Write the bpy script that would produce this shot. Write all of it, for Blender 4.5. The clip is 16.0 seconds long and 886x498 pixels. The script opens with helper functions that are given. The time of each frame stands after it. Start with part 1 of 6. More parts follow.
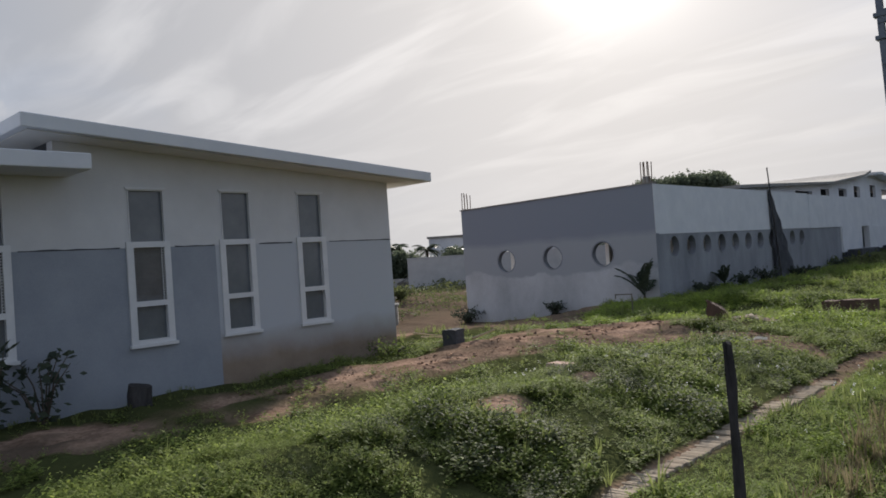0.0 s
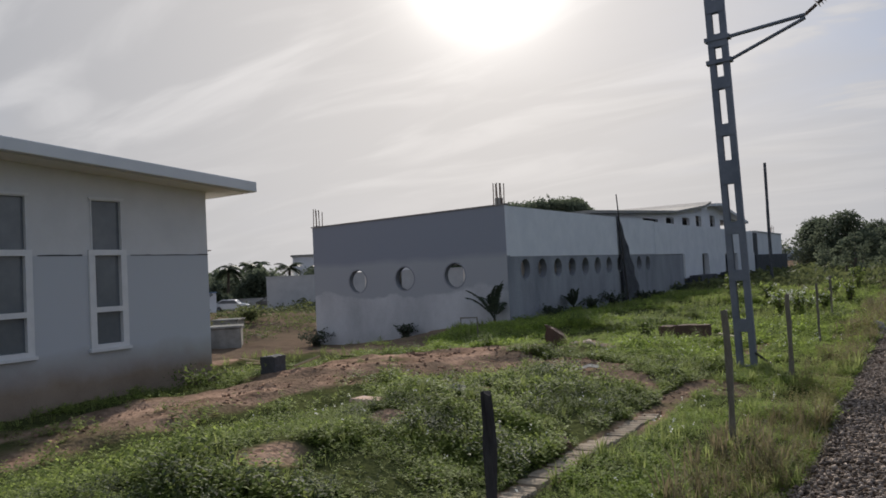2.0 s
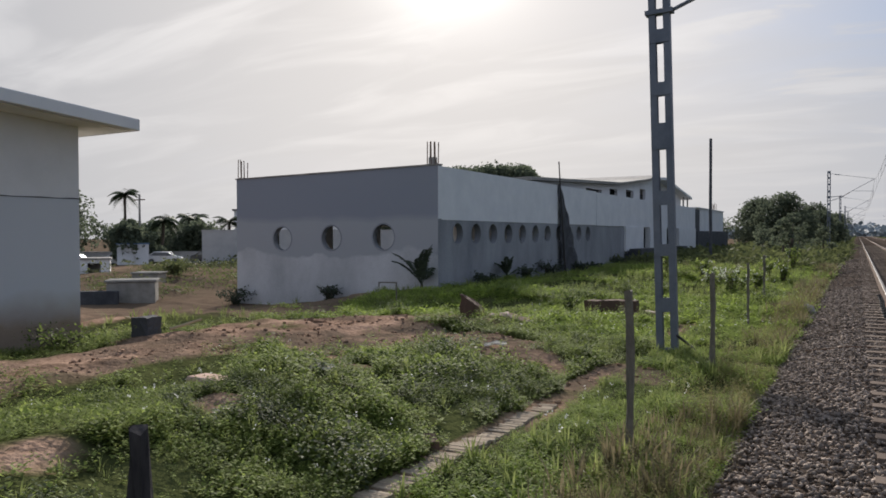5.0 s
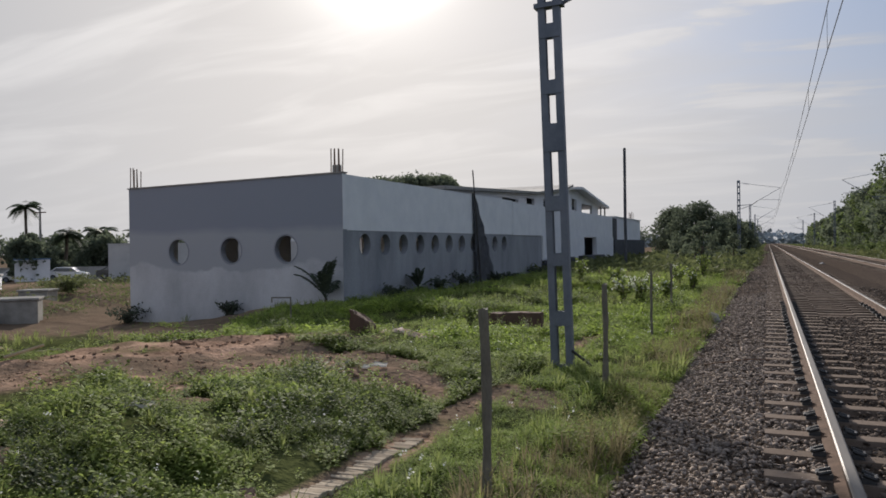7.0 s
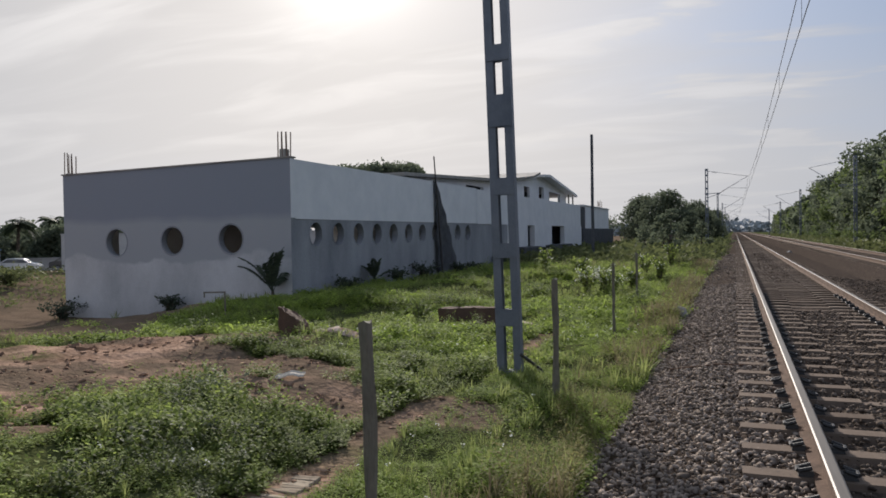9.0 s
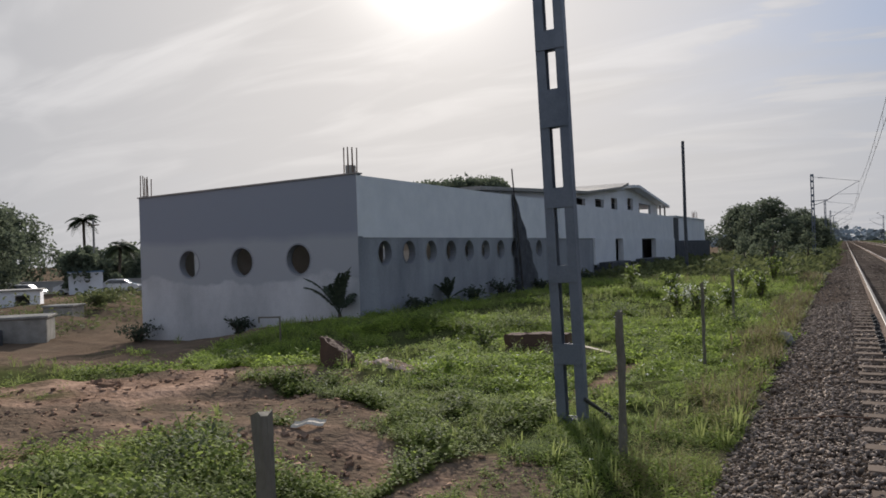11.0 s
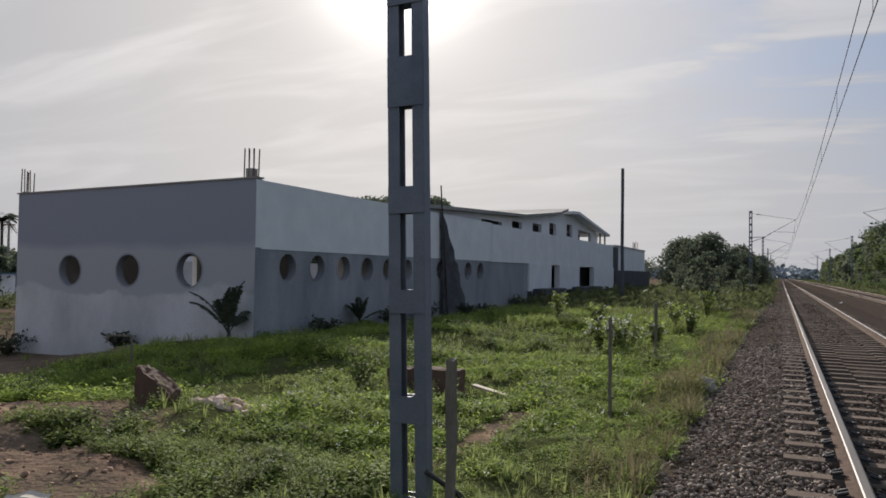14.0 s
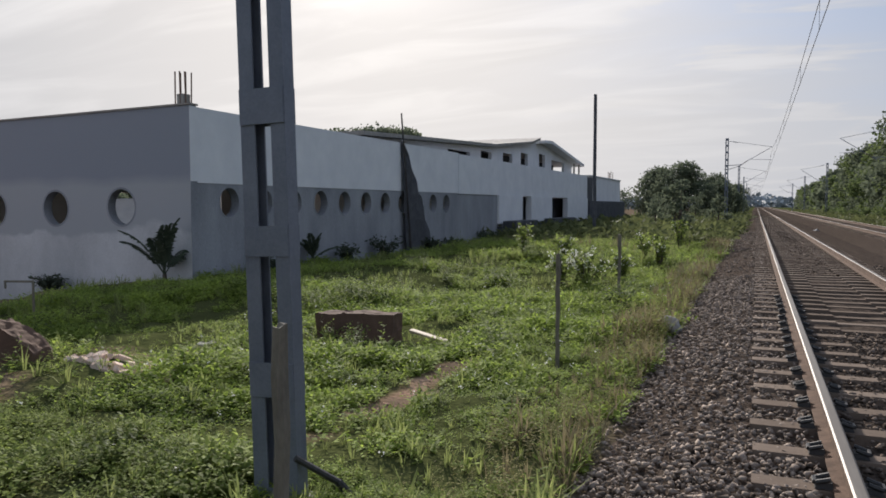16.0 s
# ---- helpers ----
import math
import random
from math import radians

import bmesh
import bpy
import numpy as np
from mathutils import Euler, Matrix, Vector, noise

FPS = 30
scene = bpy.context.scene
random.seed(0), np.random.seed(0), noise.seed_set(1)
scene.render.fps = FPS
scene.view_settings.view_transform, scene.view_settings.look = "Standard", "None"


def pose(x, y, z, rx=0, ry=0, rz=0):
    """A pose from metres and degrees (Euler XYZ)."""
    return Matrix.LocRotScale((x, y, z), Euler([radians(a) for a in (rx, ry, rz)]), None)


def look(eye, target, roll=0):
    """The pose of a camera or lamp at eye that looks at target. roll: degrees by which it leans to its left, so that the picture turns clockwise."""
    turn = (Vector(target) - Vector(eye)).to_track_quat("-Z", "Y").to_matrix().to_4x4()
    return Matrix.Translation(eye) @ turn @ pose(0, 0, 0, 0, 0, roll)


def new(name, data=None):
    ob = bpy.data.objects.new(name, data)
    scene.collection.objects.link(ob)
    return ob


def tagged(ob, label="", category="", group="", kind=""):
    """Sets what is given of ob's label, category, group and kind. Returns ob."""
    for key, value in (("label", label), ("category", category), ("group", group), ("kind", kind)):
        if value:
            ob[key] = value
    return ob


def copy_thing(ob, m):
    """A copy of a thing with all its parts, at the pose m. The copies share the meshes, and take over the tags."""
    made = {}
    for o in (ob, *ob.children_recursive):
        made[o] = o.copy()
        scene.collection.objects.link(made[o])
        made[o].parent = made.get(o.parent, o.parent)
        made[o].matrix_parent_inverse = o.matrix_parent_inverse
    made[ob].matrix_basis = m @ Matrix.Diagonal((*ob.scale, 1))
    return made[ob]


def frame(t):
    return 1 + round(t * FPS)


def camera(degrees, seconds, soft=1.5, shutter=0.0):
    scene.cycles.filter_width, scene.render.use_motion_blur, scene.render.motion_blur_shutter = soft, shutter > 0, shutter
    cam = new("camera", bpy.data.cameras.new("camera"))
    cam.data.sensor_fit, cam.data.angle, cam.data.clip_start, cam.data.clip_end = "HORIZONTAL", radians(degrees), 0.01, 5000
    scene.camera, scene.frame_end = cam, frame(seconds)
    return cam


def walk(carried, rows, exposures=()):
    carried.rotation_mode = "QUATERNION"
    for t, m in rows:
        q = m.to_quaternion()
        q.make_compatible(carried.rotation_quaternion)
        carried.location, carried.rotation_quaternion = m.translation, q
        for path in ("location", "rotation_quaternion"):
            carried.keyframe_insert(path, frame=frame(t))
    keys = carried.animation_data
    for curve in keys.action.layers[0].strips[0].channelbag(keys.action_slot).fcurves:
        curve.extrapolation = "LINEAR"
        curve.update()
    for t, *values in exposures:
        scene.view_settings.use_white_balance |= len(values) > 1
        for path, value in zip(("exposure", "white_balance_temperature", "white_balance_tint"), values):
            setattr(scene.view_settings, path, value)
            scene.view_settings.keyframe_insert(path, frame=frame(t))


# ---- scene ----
cam = camera(61.8, 16.0, soft=1.7)
PATH = [
    (0, (-0.008, 0.379, 1.683), (-1.373, 1.841, 1.716), -3.9),
    (0.5, (-0.124, 0.775, 1.671), (-1.371, 2.339, 1.709), -3.8),
    (1, (-0.095, 1.138, 1.660), (-1.322, 2.717, 1.707), -3.3),
    (1.5, (-0.067, 1.457, 1.650), (-1.291, 3.038, 1.715), -2.7),
    (2, (-0.118, 1.832, 1.630), (-1.207, 3.509, 1.697), -2.9),
    (2.5, (-0.100, 2.082, 1.624), (-1.173, 3.769, 1.699), -2.3),
    (3, (-0.066, 2.335, 1.642), (-1.343, 3.872, 1.729), -2.3),
    (3.5, (-0.061, 2.589, 1.581), (-1.358, 4.110, 1.515), -0.2),
    (4, (-0.191, 2.929, 1.594), (-1.386, 4.532, 1.534), 0.1),
    (4.5, (-0.193, 3.210, 1.590), (-1.265, 4.897, 1.540), -0.0),
    (7, (-0.004, 4.724, 1.569), (-0.808, 6.555, 1.561), -0.8),
    (7.5, (-0.022, 5.155, 1.551), (-0.783, 7.004, 1.510), -0.5),
    (8, (-0.040, 5.512, 1.548), (-0.750, 7.381, 1.496), -0.6),
    (8.5, (-0.057, 5.865, 1.550), (-0.774, 7.732, 1.505), -0.7),
    (11, (-0.153, 7.758, 1.628), (-1.107, 9.516, 1.636), -1.9),
    (11.5, (-0.115, 8.145, 1.630), (-1.162, 9.848, 1.654), -1.6),
    (12, (-0.112, 8.497, 1.613), (-1.195, 10.178, 1.647), -0.9),
    (12.5, (-0.120, 8.878, 1.614), (-1.117, 10.611, 1.667), -0.1),
    (13, (-0.067, 9.301, 1.598), (-1.057, 11.038, 1.662), -0.4),
    (13.5, (-0.049, 9.696, 1.579), (-1.009, 11.449, 1.646), 0.6),
    (14, (-0.088, 10.085, 1.591), (-0.918, 11.903, 1.653), 0.8),
    (14.5, (-0.053, 10.494, 1.567), (-0.867, 12.321, 1.575), -0.1),
    (15, (-0.087, 10.931, 1.497), (-0.914, 12.749, 1.395), -0.3),
    (15.5, (-0.115, 11.317, 1.535), (-0.947, 13.131, 1.421), 0.3),
    (16, (-0.056, 11.649, 1.564), (-0.833, 13.488, 1.447), -0.1),
]
EXPOSURES = [(t, stops, 6350.0, 12.0) for t, stops in ((0, 0.36), (1.0, 0.22), (1.5, 0.20), (3, 0.24), (4.5, 0.36), (7, 0.30), (8.5, 0.38), (11, 0.26), (13.5, 0.24), (14.5, 0.18), (15, 0.50), (16, 0.48))]
walk(cam, [(t, look(eye, target, roll)) for t, eye, target, roll in PATH], EXPOSURES)


# ---- sky, sun ----
SUN_AZ, SUN_EL = radians(28.5), radians(23.5)          # from +y towards -x
SUN_DIR = Vector((-math.sin(SUN_AZ) * math.cos(SUN_EL), math.cos(SUN_AZ) * math.cos(SUN_EL), math.sin(SUN_EL)))
SKY_GAIN, SUN_POWER = 0.84, 5.0


def build_world():
    world = bpy.data.worlds.new("hazy_evening_sky")
    scene.world = world
    world.use_nodes = True
    nt = world.node_tree
    nt.nodes.clear()
    N, L = nt.nodes.new, nt.links.new

    def math_node(op, a, b=None, clamp=False):
        n = N("ShaderNodeMath")
        n.operation, n.use_clamp = op, clamp
        for i, v in enumerate((a, b)):
            if v is None:
                continue
            if isinstance(v, (int, float)):
                n.inputs[i].default_value = v
            else:
                L(v, n.inputs[i])
        return n.outputs[0]

    def mix(fac, a, b):
        n = N("ShaderNodeMix")
        n.data_type = "RGBA"
        for sock, v in ((n.inputs[0], fac), (n.inputs[6], a), (n.inputs[7], b)):
            if isinstance(v, tuple):
                sock.default_value = (*v, 1)
            elif isinstance(v, (int, float)):
                sock.default_value = v
            else:
                L(v, sock)
        return n.outputs[2]

    coord = N("ShaderNodeTexCoord").outputs["Generated"]
    sep = N("ShaderNodeSeparateXYZ")
    L(coord, sep.inputs[0])
    up = math_node("MAXIMUM", sep.outputs[2], 0.0)
    # cloud layer seen in perspective
    low = math_node("ADD", up, 0.16)
    flat = N("ShaderNodeCombineXYZ")
    L(math_node("DIVIDE", sep.outputs[0], low), flat.inputs[0])
    L(math_node("DIVIDE", sep.outputs[1], low), flat.inputs[1])
    turn = N("ShaderNodeMapping")
    turn.inputs["Rotation"].default_value = (0, 0, radians(28))
    turn.inputs["Scale"].default_value = (0.45, 1.25, 1)
    L(flat.outputs[0], turn.inputs[0])
    broad, streak = N("ShaderNodeTexNoise"), N("ShaderNodeTexNoise")
    for n, scale, detail, dist in ((broad, 0.75, 6, 0.6), (streak, 2.6, 7, 0.7)):
        n.inputs["Scale"].default_value, n.inputs["Detail"].default_value = scale, detail
        n.inputs["Distortion"].default_value = dist
        L(turn.outputs[0], n.inputs["Vector"])
    dot = N("ShaderNodeVectorMath")
    dot.operation = "DOT_PRODUCT"
    L(coord, dot.inputs[0])
    dot.inputs[1].default_value = SUN_DIR
    near = math_node("MAXIMUM", dot.outputs["Value"], 0.0)
    veil = math_node("POWER", near, 7.0)
    aureole = math_node("POWER", near, 170.0)
    disc = math_node("POWER", near, 600.0)

    sky = N("ShaderNodeTexSky")
    sky.sky_type, sky.sun_disc = "NISHITA", False
    sky.sun_elevation, sky.sun_rotation = SUN_EL, -SUN_AZ
    sky.air_density, sky.dust_density = 1.0, 2.0

    def ramp(value, a, b):
        n = N("ShaderNodeMapRange")
        n.interpolation_type = "SMOOTHSTEP"
        n.inputs["From Min"].default_value, n.inputs["From Max"].default_value = a, b
        L(value, n.inputs["Value"])
        return n.outputs[0]

    clear = N("ShaderNodeVectorMath")                    # broken cloud and blue sky over the tracks
    clear.operation = "DOT_PRODUCT"
    L(coord, clear.inputs[0])
    clear.inputs[1].default_value = Vector((0.27, 0.92, 0.30)).normalized()
    clearing = math_node("MULTIPLY", math_node("POWER", math_node("MAXIMUM", clear.outputs["Value"], 0.0), 15.0), -1.05)
    cover = math_node("ADD", math_node("MULTIPLY", ramp(broad.outputs[0], 0.36, 0.62), 0.6), math_node("ADD", math_node("POWER", near, 4.0), clearing), True)
    wisps = math_node("MULTIPLY", ramp(streak.outputs[0], 0.44, 0.72), 0.45)
    cloud = mix(wisps, (0.385, 0.398, 0.418), (0.78, 0.775, 0.765))
    gaps = mix(0.012, (0.20, 0.28, 0.42), sky.outputs[0])
    banks = math_node("MULTIPLY", ramp(streak.outputs[0], 0.47, 0.60), 0.85)
    air = mix(math_node("MULTIPLY", math_node("MAXIMUM", cover, banks), 0.92, True), gaps, cloud)
    haze = ramp(up, 0.32, 0.02)
    air = mix(math_node("MULTIPLY", haze, 0.75), air, (0.455, 0.462, 0.475))

    def add(colour, amount, tint):
        n = N("ShaderNodeMix")
        n.data_type, n.blend_type, n.clamp_factor = "RGBA", "ADD", False
        L(amount, n.inputs[0])
        L(colour, n.inputs[6])
        n.inputs[7].default_value = (*tint, 1)
        return n.outputs[2]

    air = add(air, veil, (0.39, 0.335, 0.26))
    air = add(air, aureole, (0.70, 0.67, 0.61))
    air = add(air, disc, (4.0, 3.8, 3.5))
    bg = N("ShaderNodeBackground")
    bg.inputs["Strength"].default_value = SKY_GAIN
    L(air, bg.inputs["Color"])
    L(bg.outputs[0], N("ShaderNodeOutputWorld").inputs[0])


build_world()
lamp = bpy.data.lights.new("sun", "SUN")
lamp.energy, lamp.angle, lamp.color = SUN_POWER, radians(2.0), (1.0, 0.92, 0.82)
new("sun", lamp).matrix_world = look(SUN_DIR * 60, (0, 0, 0))


# ---- materials ----
def material(name, low, high, scale=3.0, rough=0.85, bump=0.3, grain=40.0, metal=0.0, fine=0.35, vary="", stretch=(1, 1, 1), leafy=0.0, gloss=0.3):
    """Two-scale coloured surface: broad stains from low to high, fine grain, relief; vary: "object" or "island" tints repeats."""
    m = bpy.data.materials.new(name)
    m.use_nodes = True
    nt = m.node_tree
    N, L = nt.nodes.new, nt.links.new
    bsdf = nt.nodes["Principled BSDF"]
    place = N("ShaderNodeMapping")
    place.inputs["Scale"].default_value = stretch
    L(N("ShaderNodeTexCoord").outputs["Object"], place.inputs[0])
    big, small = N("ShaderNodeTexNoise"), N("ShaderNodeTexNoise")
    big.inputs["Scale"].default_value, big.inputs["Detail"].default_value = scale, 6
    big.inputs["Roughness"].default_value = 0.65
    small.inputs["Scale"].default_value, small.inputs["Detail"].default_value = grain, 3
    for n in (big, small):
        L(place.outputs[0], n.inputs["Vector"])
    blend = N("ShaderNodeMath")
    blend.operation = "MULTIPLY_ADD"
    L(small.outputs[0], blend.inputs[0])
    blend.inputs[1].default_value = fine
    L(big.outputs[0], blend.inputs[2])
    last = blend.outputs[0]
    lo, hi = 0.32 + fine * 0.5, 0.68 + fine * 0.5
    if vary:
        info = N("ShaderNodeObjectInfo" if vary == "object" else "ShaderNodeNewGeometry")
        extra = N("ShaderNodeMath")
        extra.operation = "MULTIPLY_ADD"
        L(info.outputs["Random" if vary == "object" else "Random Per Island"], extra.inputs[0])
        extra.inputs[1].default_value = 0.5
        L(last, extra.inputs[2])
        last, lo, hi = extra.outputs[0], lo + 0.05, hi + 0.4
    span = N("ShaderNodeMapRange")
    span.inputs["From Min"].default_value, span.inputs["From Max"].default_value = lo, hi
    L(last, span.inputs["Value"])
    tint = N("ShaderNodeMix")
    tint.data_type = "RGBA"
    L(span.outputs[0], tint.inputs[0])
    tint.inputs[6].default_value, tint.inputs[7].default_value = (*low, 1), (*high, 1)
    L(tint.outputs[2], bsdf.inputs["Base Color"])
    bsdf.inputs["Roughness"].default_value, bsdf.inputs["Metallic"].default_value = rough, metal
    bsdf.inputs["Specular IOR Level"].default_value = gloss
    if bump:
        relief = N("ShaderNodeBump")
        relief.inputs["Strength"].default_value, relief.inputs["Distance"].default_value = bump, 0.02
        L(blend.outputs[0], relief.inputs["Height"])
        L(relief.outputs[0], bsdf.inputs["Normal"])
    if leafy:
        glow, both = N("ShaderNodeBsdfTranslucent"), N("ShaderNodeMixShader")
        L(tint.outputs[2], glow.inputs[0])
        both.inputs[0].default_value = leafy
        L(bsdf.outputs[0], both.inputs[1])
        L(glow.outputs[0], both.inputs[2])
        L(both.outputs[0], nt.nodes["Material Output"].inputs[0])
    return m


def mixed(name, first, second, height, soft, wander, scale, axis=2):
    """Two paints that meet along an uneven line at a height (or along another axis)."""
    m = first.copy()
    m.name = name
    nt = m.node_tree
    N, L = nt.nodes.new, nt.links.new
    bsdf = nt.nodes["Principled BSDF"]
    now = bsdf.inputs["Base Color"].links[0].from_socket
    coord = N("ShaderNodeTexCoord")
    sep, wob = N("ShaderNodeSeparateXYZ"), N("ShaderNodeTexNoise")
    L(coord.outputs["Object"], sep.inputs[0])
    L(coord.outputs["Object"], wob.inputs["Vector"])
    wob.inputs["Scale"].default_value, wob.inputs["Detail"].default_value = scale, 5
    add = N("ShaderNodeMath")
    add.operation = "MULTIPLY_ADD"
    L(wob.outputs[0], add.inputs[0])
    add.inputs[1].default_value = wander
    L(sep.outputs[axis], add.inputs[2])
    span = N("ShaderNodeMapRange")
    span.inputs["From Min"].default_value = height + wander * 0.5 - soft
    span.inputs["From Max"].default_value = height + wander * 0.5 + soft
    L(add.outputs[0], span.inputs["Value"])
    tint = N("ShaderNodeMix")
    tint.data_type = "RGBA"
    L(span.outputs[0], tint.inputs[0])
    L(now, tint.inputs[6])
    tint.inputs[7].default_value = (*second, 1)
    L(tint.outputs[2], bsdf.inputs["Base Color"])
    return m


M_WHITE = material("white_wall_paint", (0.62, 0.64, 0.68), (0.72, 0.735, 0.765), 0.9, 0.8, 0.15, 60, fine=0.2)
M_CREAM = material("dull_cream_wall_paint", (0.54, 0.545, 0.555), (0.62, 0.625, 0.635), 0.9, 0.85, 0.15, 60, fine=0.25)
M_GREY = material("grey_cement_paint", (0.42, 0.42, 0.43), (0.52, 0.52, 0.52), 0.8, 0.9, 0.2, 50, fine=0.3)
M_GREYBASE = mixed("grey_cement_paint_soil_splash", material("soil_splashed_plaster", (0.22, 0.165, 0.125), (0.31, 0.245, 0.19), 1.2, 0.95, 0.3, 50), (0.46, 0.485, 0.52), 0.36, 0.30, 0.55, 1.1)
M_SLATE = material("slate_grey_wall_paint", (0.235, 0.26, 0.30), (0.315, 0.34, 0.38), 0.7, 0.85, 0.15, 55, fine=0.3)
# Dark tone painted as recess shade and shadow lines; also the concrete pier's grey
M_SHADE_AND_PIER = material("painted_shade_and_pier_grey", (0.06, 0.065, 0.07), (0.09, 0.09, 0.10), 1.0, 0.95, 0.2, 40)
M_FASCIA = material("pale_fascia_paint", (0.60, 0.62, 0.65), (0.68, 0.69, 0.71), 0.8, 0.7, 0.1, 50, fine=0.2)
M_SOFFIT = material("cream_soffit_paint", (0.66, 0.64, 0.60), (0.74, 0.72, 0.68), 0.8, 0.85, 0.1, 50, fine=0.2)
M_ROOFTOP = material("weathered_roof_screed", (0.20, 0.19, 0.18), (0.32, 0.30, 0.28), 1.0, 0.95, 0.3, 30)
M_FRAME = material("white_window_frame", (0.60, 0.61, 0.625), (0.68, 0.685, 0.69), 4, 0.55, 0.05, 60, fine=0.1)
M_GLASS = material("grey_tinted_glass", (0.10, 0.115, 0.13), (0.15, 0.165, 0.18), 1.5, 0.16, 0.02, 8, fine=0.1, gloss=0.6)
M_LOUVRE = material("frosted_louvre_glass", (0.125, 0.13, 0.135), (0.18, 0.185, 0.19), 3, 0.3, 0.03, 20, fine=0.2, gloss=0.5)
M_CLIP = material("black_louvre_clip", (0.02, 0.02, 0.022), (0.05, 0.05, 0.05), 10, 0.5, 0.1, 80)
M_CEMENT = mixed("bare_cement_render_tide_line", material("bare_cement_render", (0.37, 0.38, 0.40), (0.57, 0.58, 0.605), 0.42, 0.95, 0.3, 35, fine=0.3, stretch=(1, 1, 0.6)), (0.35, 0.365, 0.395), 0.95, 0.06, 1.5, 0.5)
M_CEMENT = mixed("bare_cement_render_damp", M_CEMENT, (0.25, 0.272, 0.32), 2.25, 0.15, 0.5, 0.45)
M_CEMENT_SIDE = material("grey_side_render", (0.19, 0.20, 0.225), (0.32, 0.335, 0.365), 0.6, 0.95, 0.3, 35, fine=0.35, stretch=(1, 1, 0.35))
# White added as a reflector that brightens the hall behind its openings
M_INSIDE = material("hall_inner_reflector_white", (0.72, 0.72, 0.71), (0.80, 0.80, 0.79), 0.8, 0.9, 0.2, 40)
M_BLOCK = material("dark_stone_wall", (0.045, 0.05, 0.06), (0.09, 0.095, 0.105), 2.0, 0.95, 0.5, 25)
M_REBAR = material("rusted_rebar", (0.10, 0.07, 0.055), (0.17, 0.11, 0.08), 8, 0.8, 0.3, 90)
M_MAST = material("galvanised_mast_steel", (0.12, 0.14, 0.175), (0.19, 0.21, 0.25), 2.2, 0.55, 0.1, 50, metal=0.25, fine=0.3)
M_PALEPOLE = material("dark_grey_pole_paint", (0.05, 0.055, 0.065), (0.10, 0.105, 0.12), 3, 0.7, 0.1, 50)
M_RUST = material("rusty_iron", (0.09, 0.055, 0.04), (0.18, 0.11, 0.075), 6, 0.85, 0.3, 60, metal=0.2)
M_RAILSIDE = material("rusted_rail_side", (0.075, 0.052, 0.04), (0.145, 0.10, 0.076), 5, 0.95, 0.3, 50, gloss=0.1)
M_RAILTOP = material("polished_rail_head", (0.10, 0.09, 0.082), (0.18, 0.165, 0.15), 2, 0.58, 0.05, 60, metal=0.55, stretch=(1, 0.05, 1))
M_SLEEPER = material("concrete_sleeper", (0.105, 0.08, 0.064), (0.20, 0.16, 0.13), 3.5, 1.0, 0.3, 40, vary="object", gloss=0.05)
M_BALLASTBED = material("ballast_bed", (0.032, 0.026, 0.022), (0.11, 0.088, 0.074), 14, 1.0, 1.0, 40, fine=0.6, gloss=0.0)
M_STONE = material("ballast_stone", (0.075, 0.062, 0.053), (0.36, 0.305, 0.262), 6, 1.0, 0.3, 40, vary="island", fine=0.2, gloss=0.0)
M_OILSTONE = material("oil_darkened_ballast_stone", (0.04, 0.033, 0.028), (0.20, 0.165, 0.14), 6, 1.0, 0.3, 40, vary="island", fine=0.2, gloss=0.0)
M_TANK = material("grimy_tank_concrete", (0.19, 0.185, 0.175), (0.32, 0.315, 0.295), 2, 1.0, 0.3, 40, gloss=0.0)
M_CONCRETE = material("weathered_concrete", (0.20, 0.195, 0.185), (0.33, 0.32, 0.30), 3, 0.95, 0.3, 40)
M_POST = material("grey_stone_post", (0.115, 0.105, 0.085), (0.205, 0.188, 0.152), 5, 0.95, 0.4, 50, stretch=(1, 1, 0.4))
M_DARKWOOD = material("charred_wooden_post", (0.035, 0.034, 0.036), (0.085, 0.08, 0.078), 6, 1.0, 0.5, 40, stretch=(1, 1, 0.25), gloss=0.02)
M_BRICK = material("weathered_edging_brick", (0.26, 0.215, 0.165), (0.44, 0.375, 0.295), 6, 1.0, 0.6, 50, vary="object", gloss=0.0)
M_REDBLOCK = material("red_brick_masonry", (0.08, 0.053, 0.041), (0.175, 0.112, 0.082), 2.5, 1.0, 0.4, 50, vary="object")
M_RUBBLE = material("pale_brick_rubble", (0.50, 0.36, 0.29), (0.76, 0.63, 0.54), 6, 1.0, 0.4, 50, vary="object", gloss=0.0)
M_CLOD = material("soil_clod", (0.19, 0.125, 0.088), (0.42, 0.29, 0.21), 3, 1.0, 0.4, 40, vary="island", gloss=0.0)
M_DARKSOIL = material("dark_turned_soil", (0.14, 0.095, 0.07), (0.30, 0.205, 0.15), 5, 1.0, 0.5, 40, vary="object", gloss=0.0)
M_BAMBOO = material("pale_dry_bamboo", (0.30, 0.24, 0.15), (0.46, 0.38, 0.26), 4, 0.7, 0.2, 40, stretch=(1, 1, 0.2))
M_LEAF = material("weed_leaves", (0.035, 0.056, 0.02), (0.345, 0.425, 0.115), 0.7, 0.72, 0, 8, vary="island", leafy=0.5, fine=0.2, gloss=0.12)
M_SWARD = material("sunny_weed_leaves", (0.075, 0.12, 0.03), (0.37, 0.475, 0.095), 0.5, 0.72, 0, 8, vary="island", leafy=0.55, fine=0.2, gloss=0.12)
M_VERGE = material("verge_leaves", (0.07, 0.088, 0.04), (0.17, 0.19, 0.08), 0.2, 0.75, 0, 6, vary="island", leafy=0.35, fine=0.2, gloss=0.1)
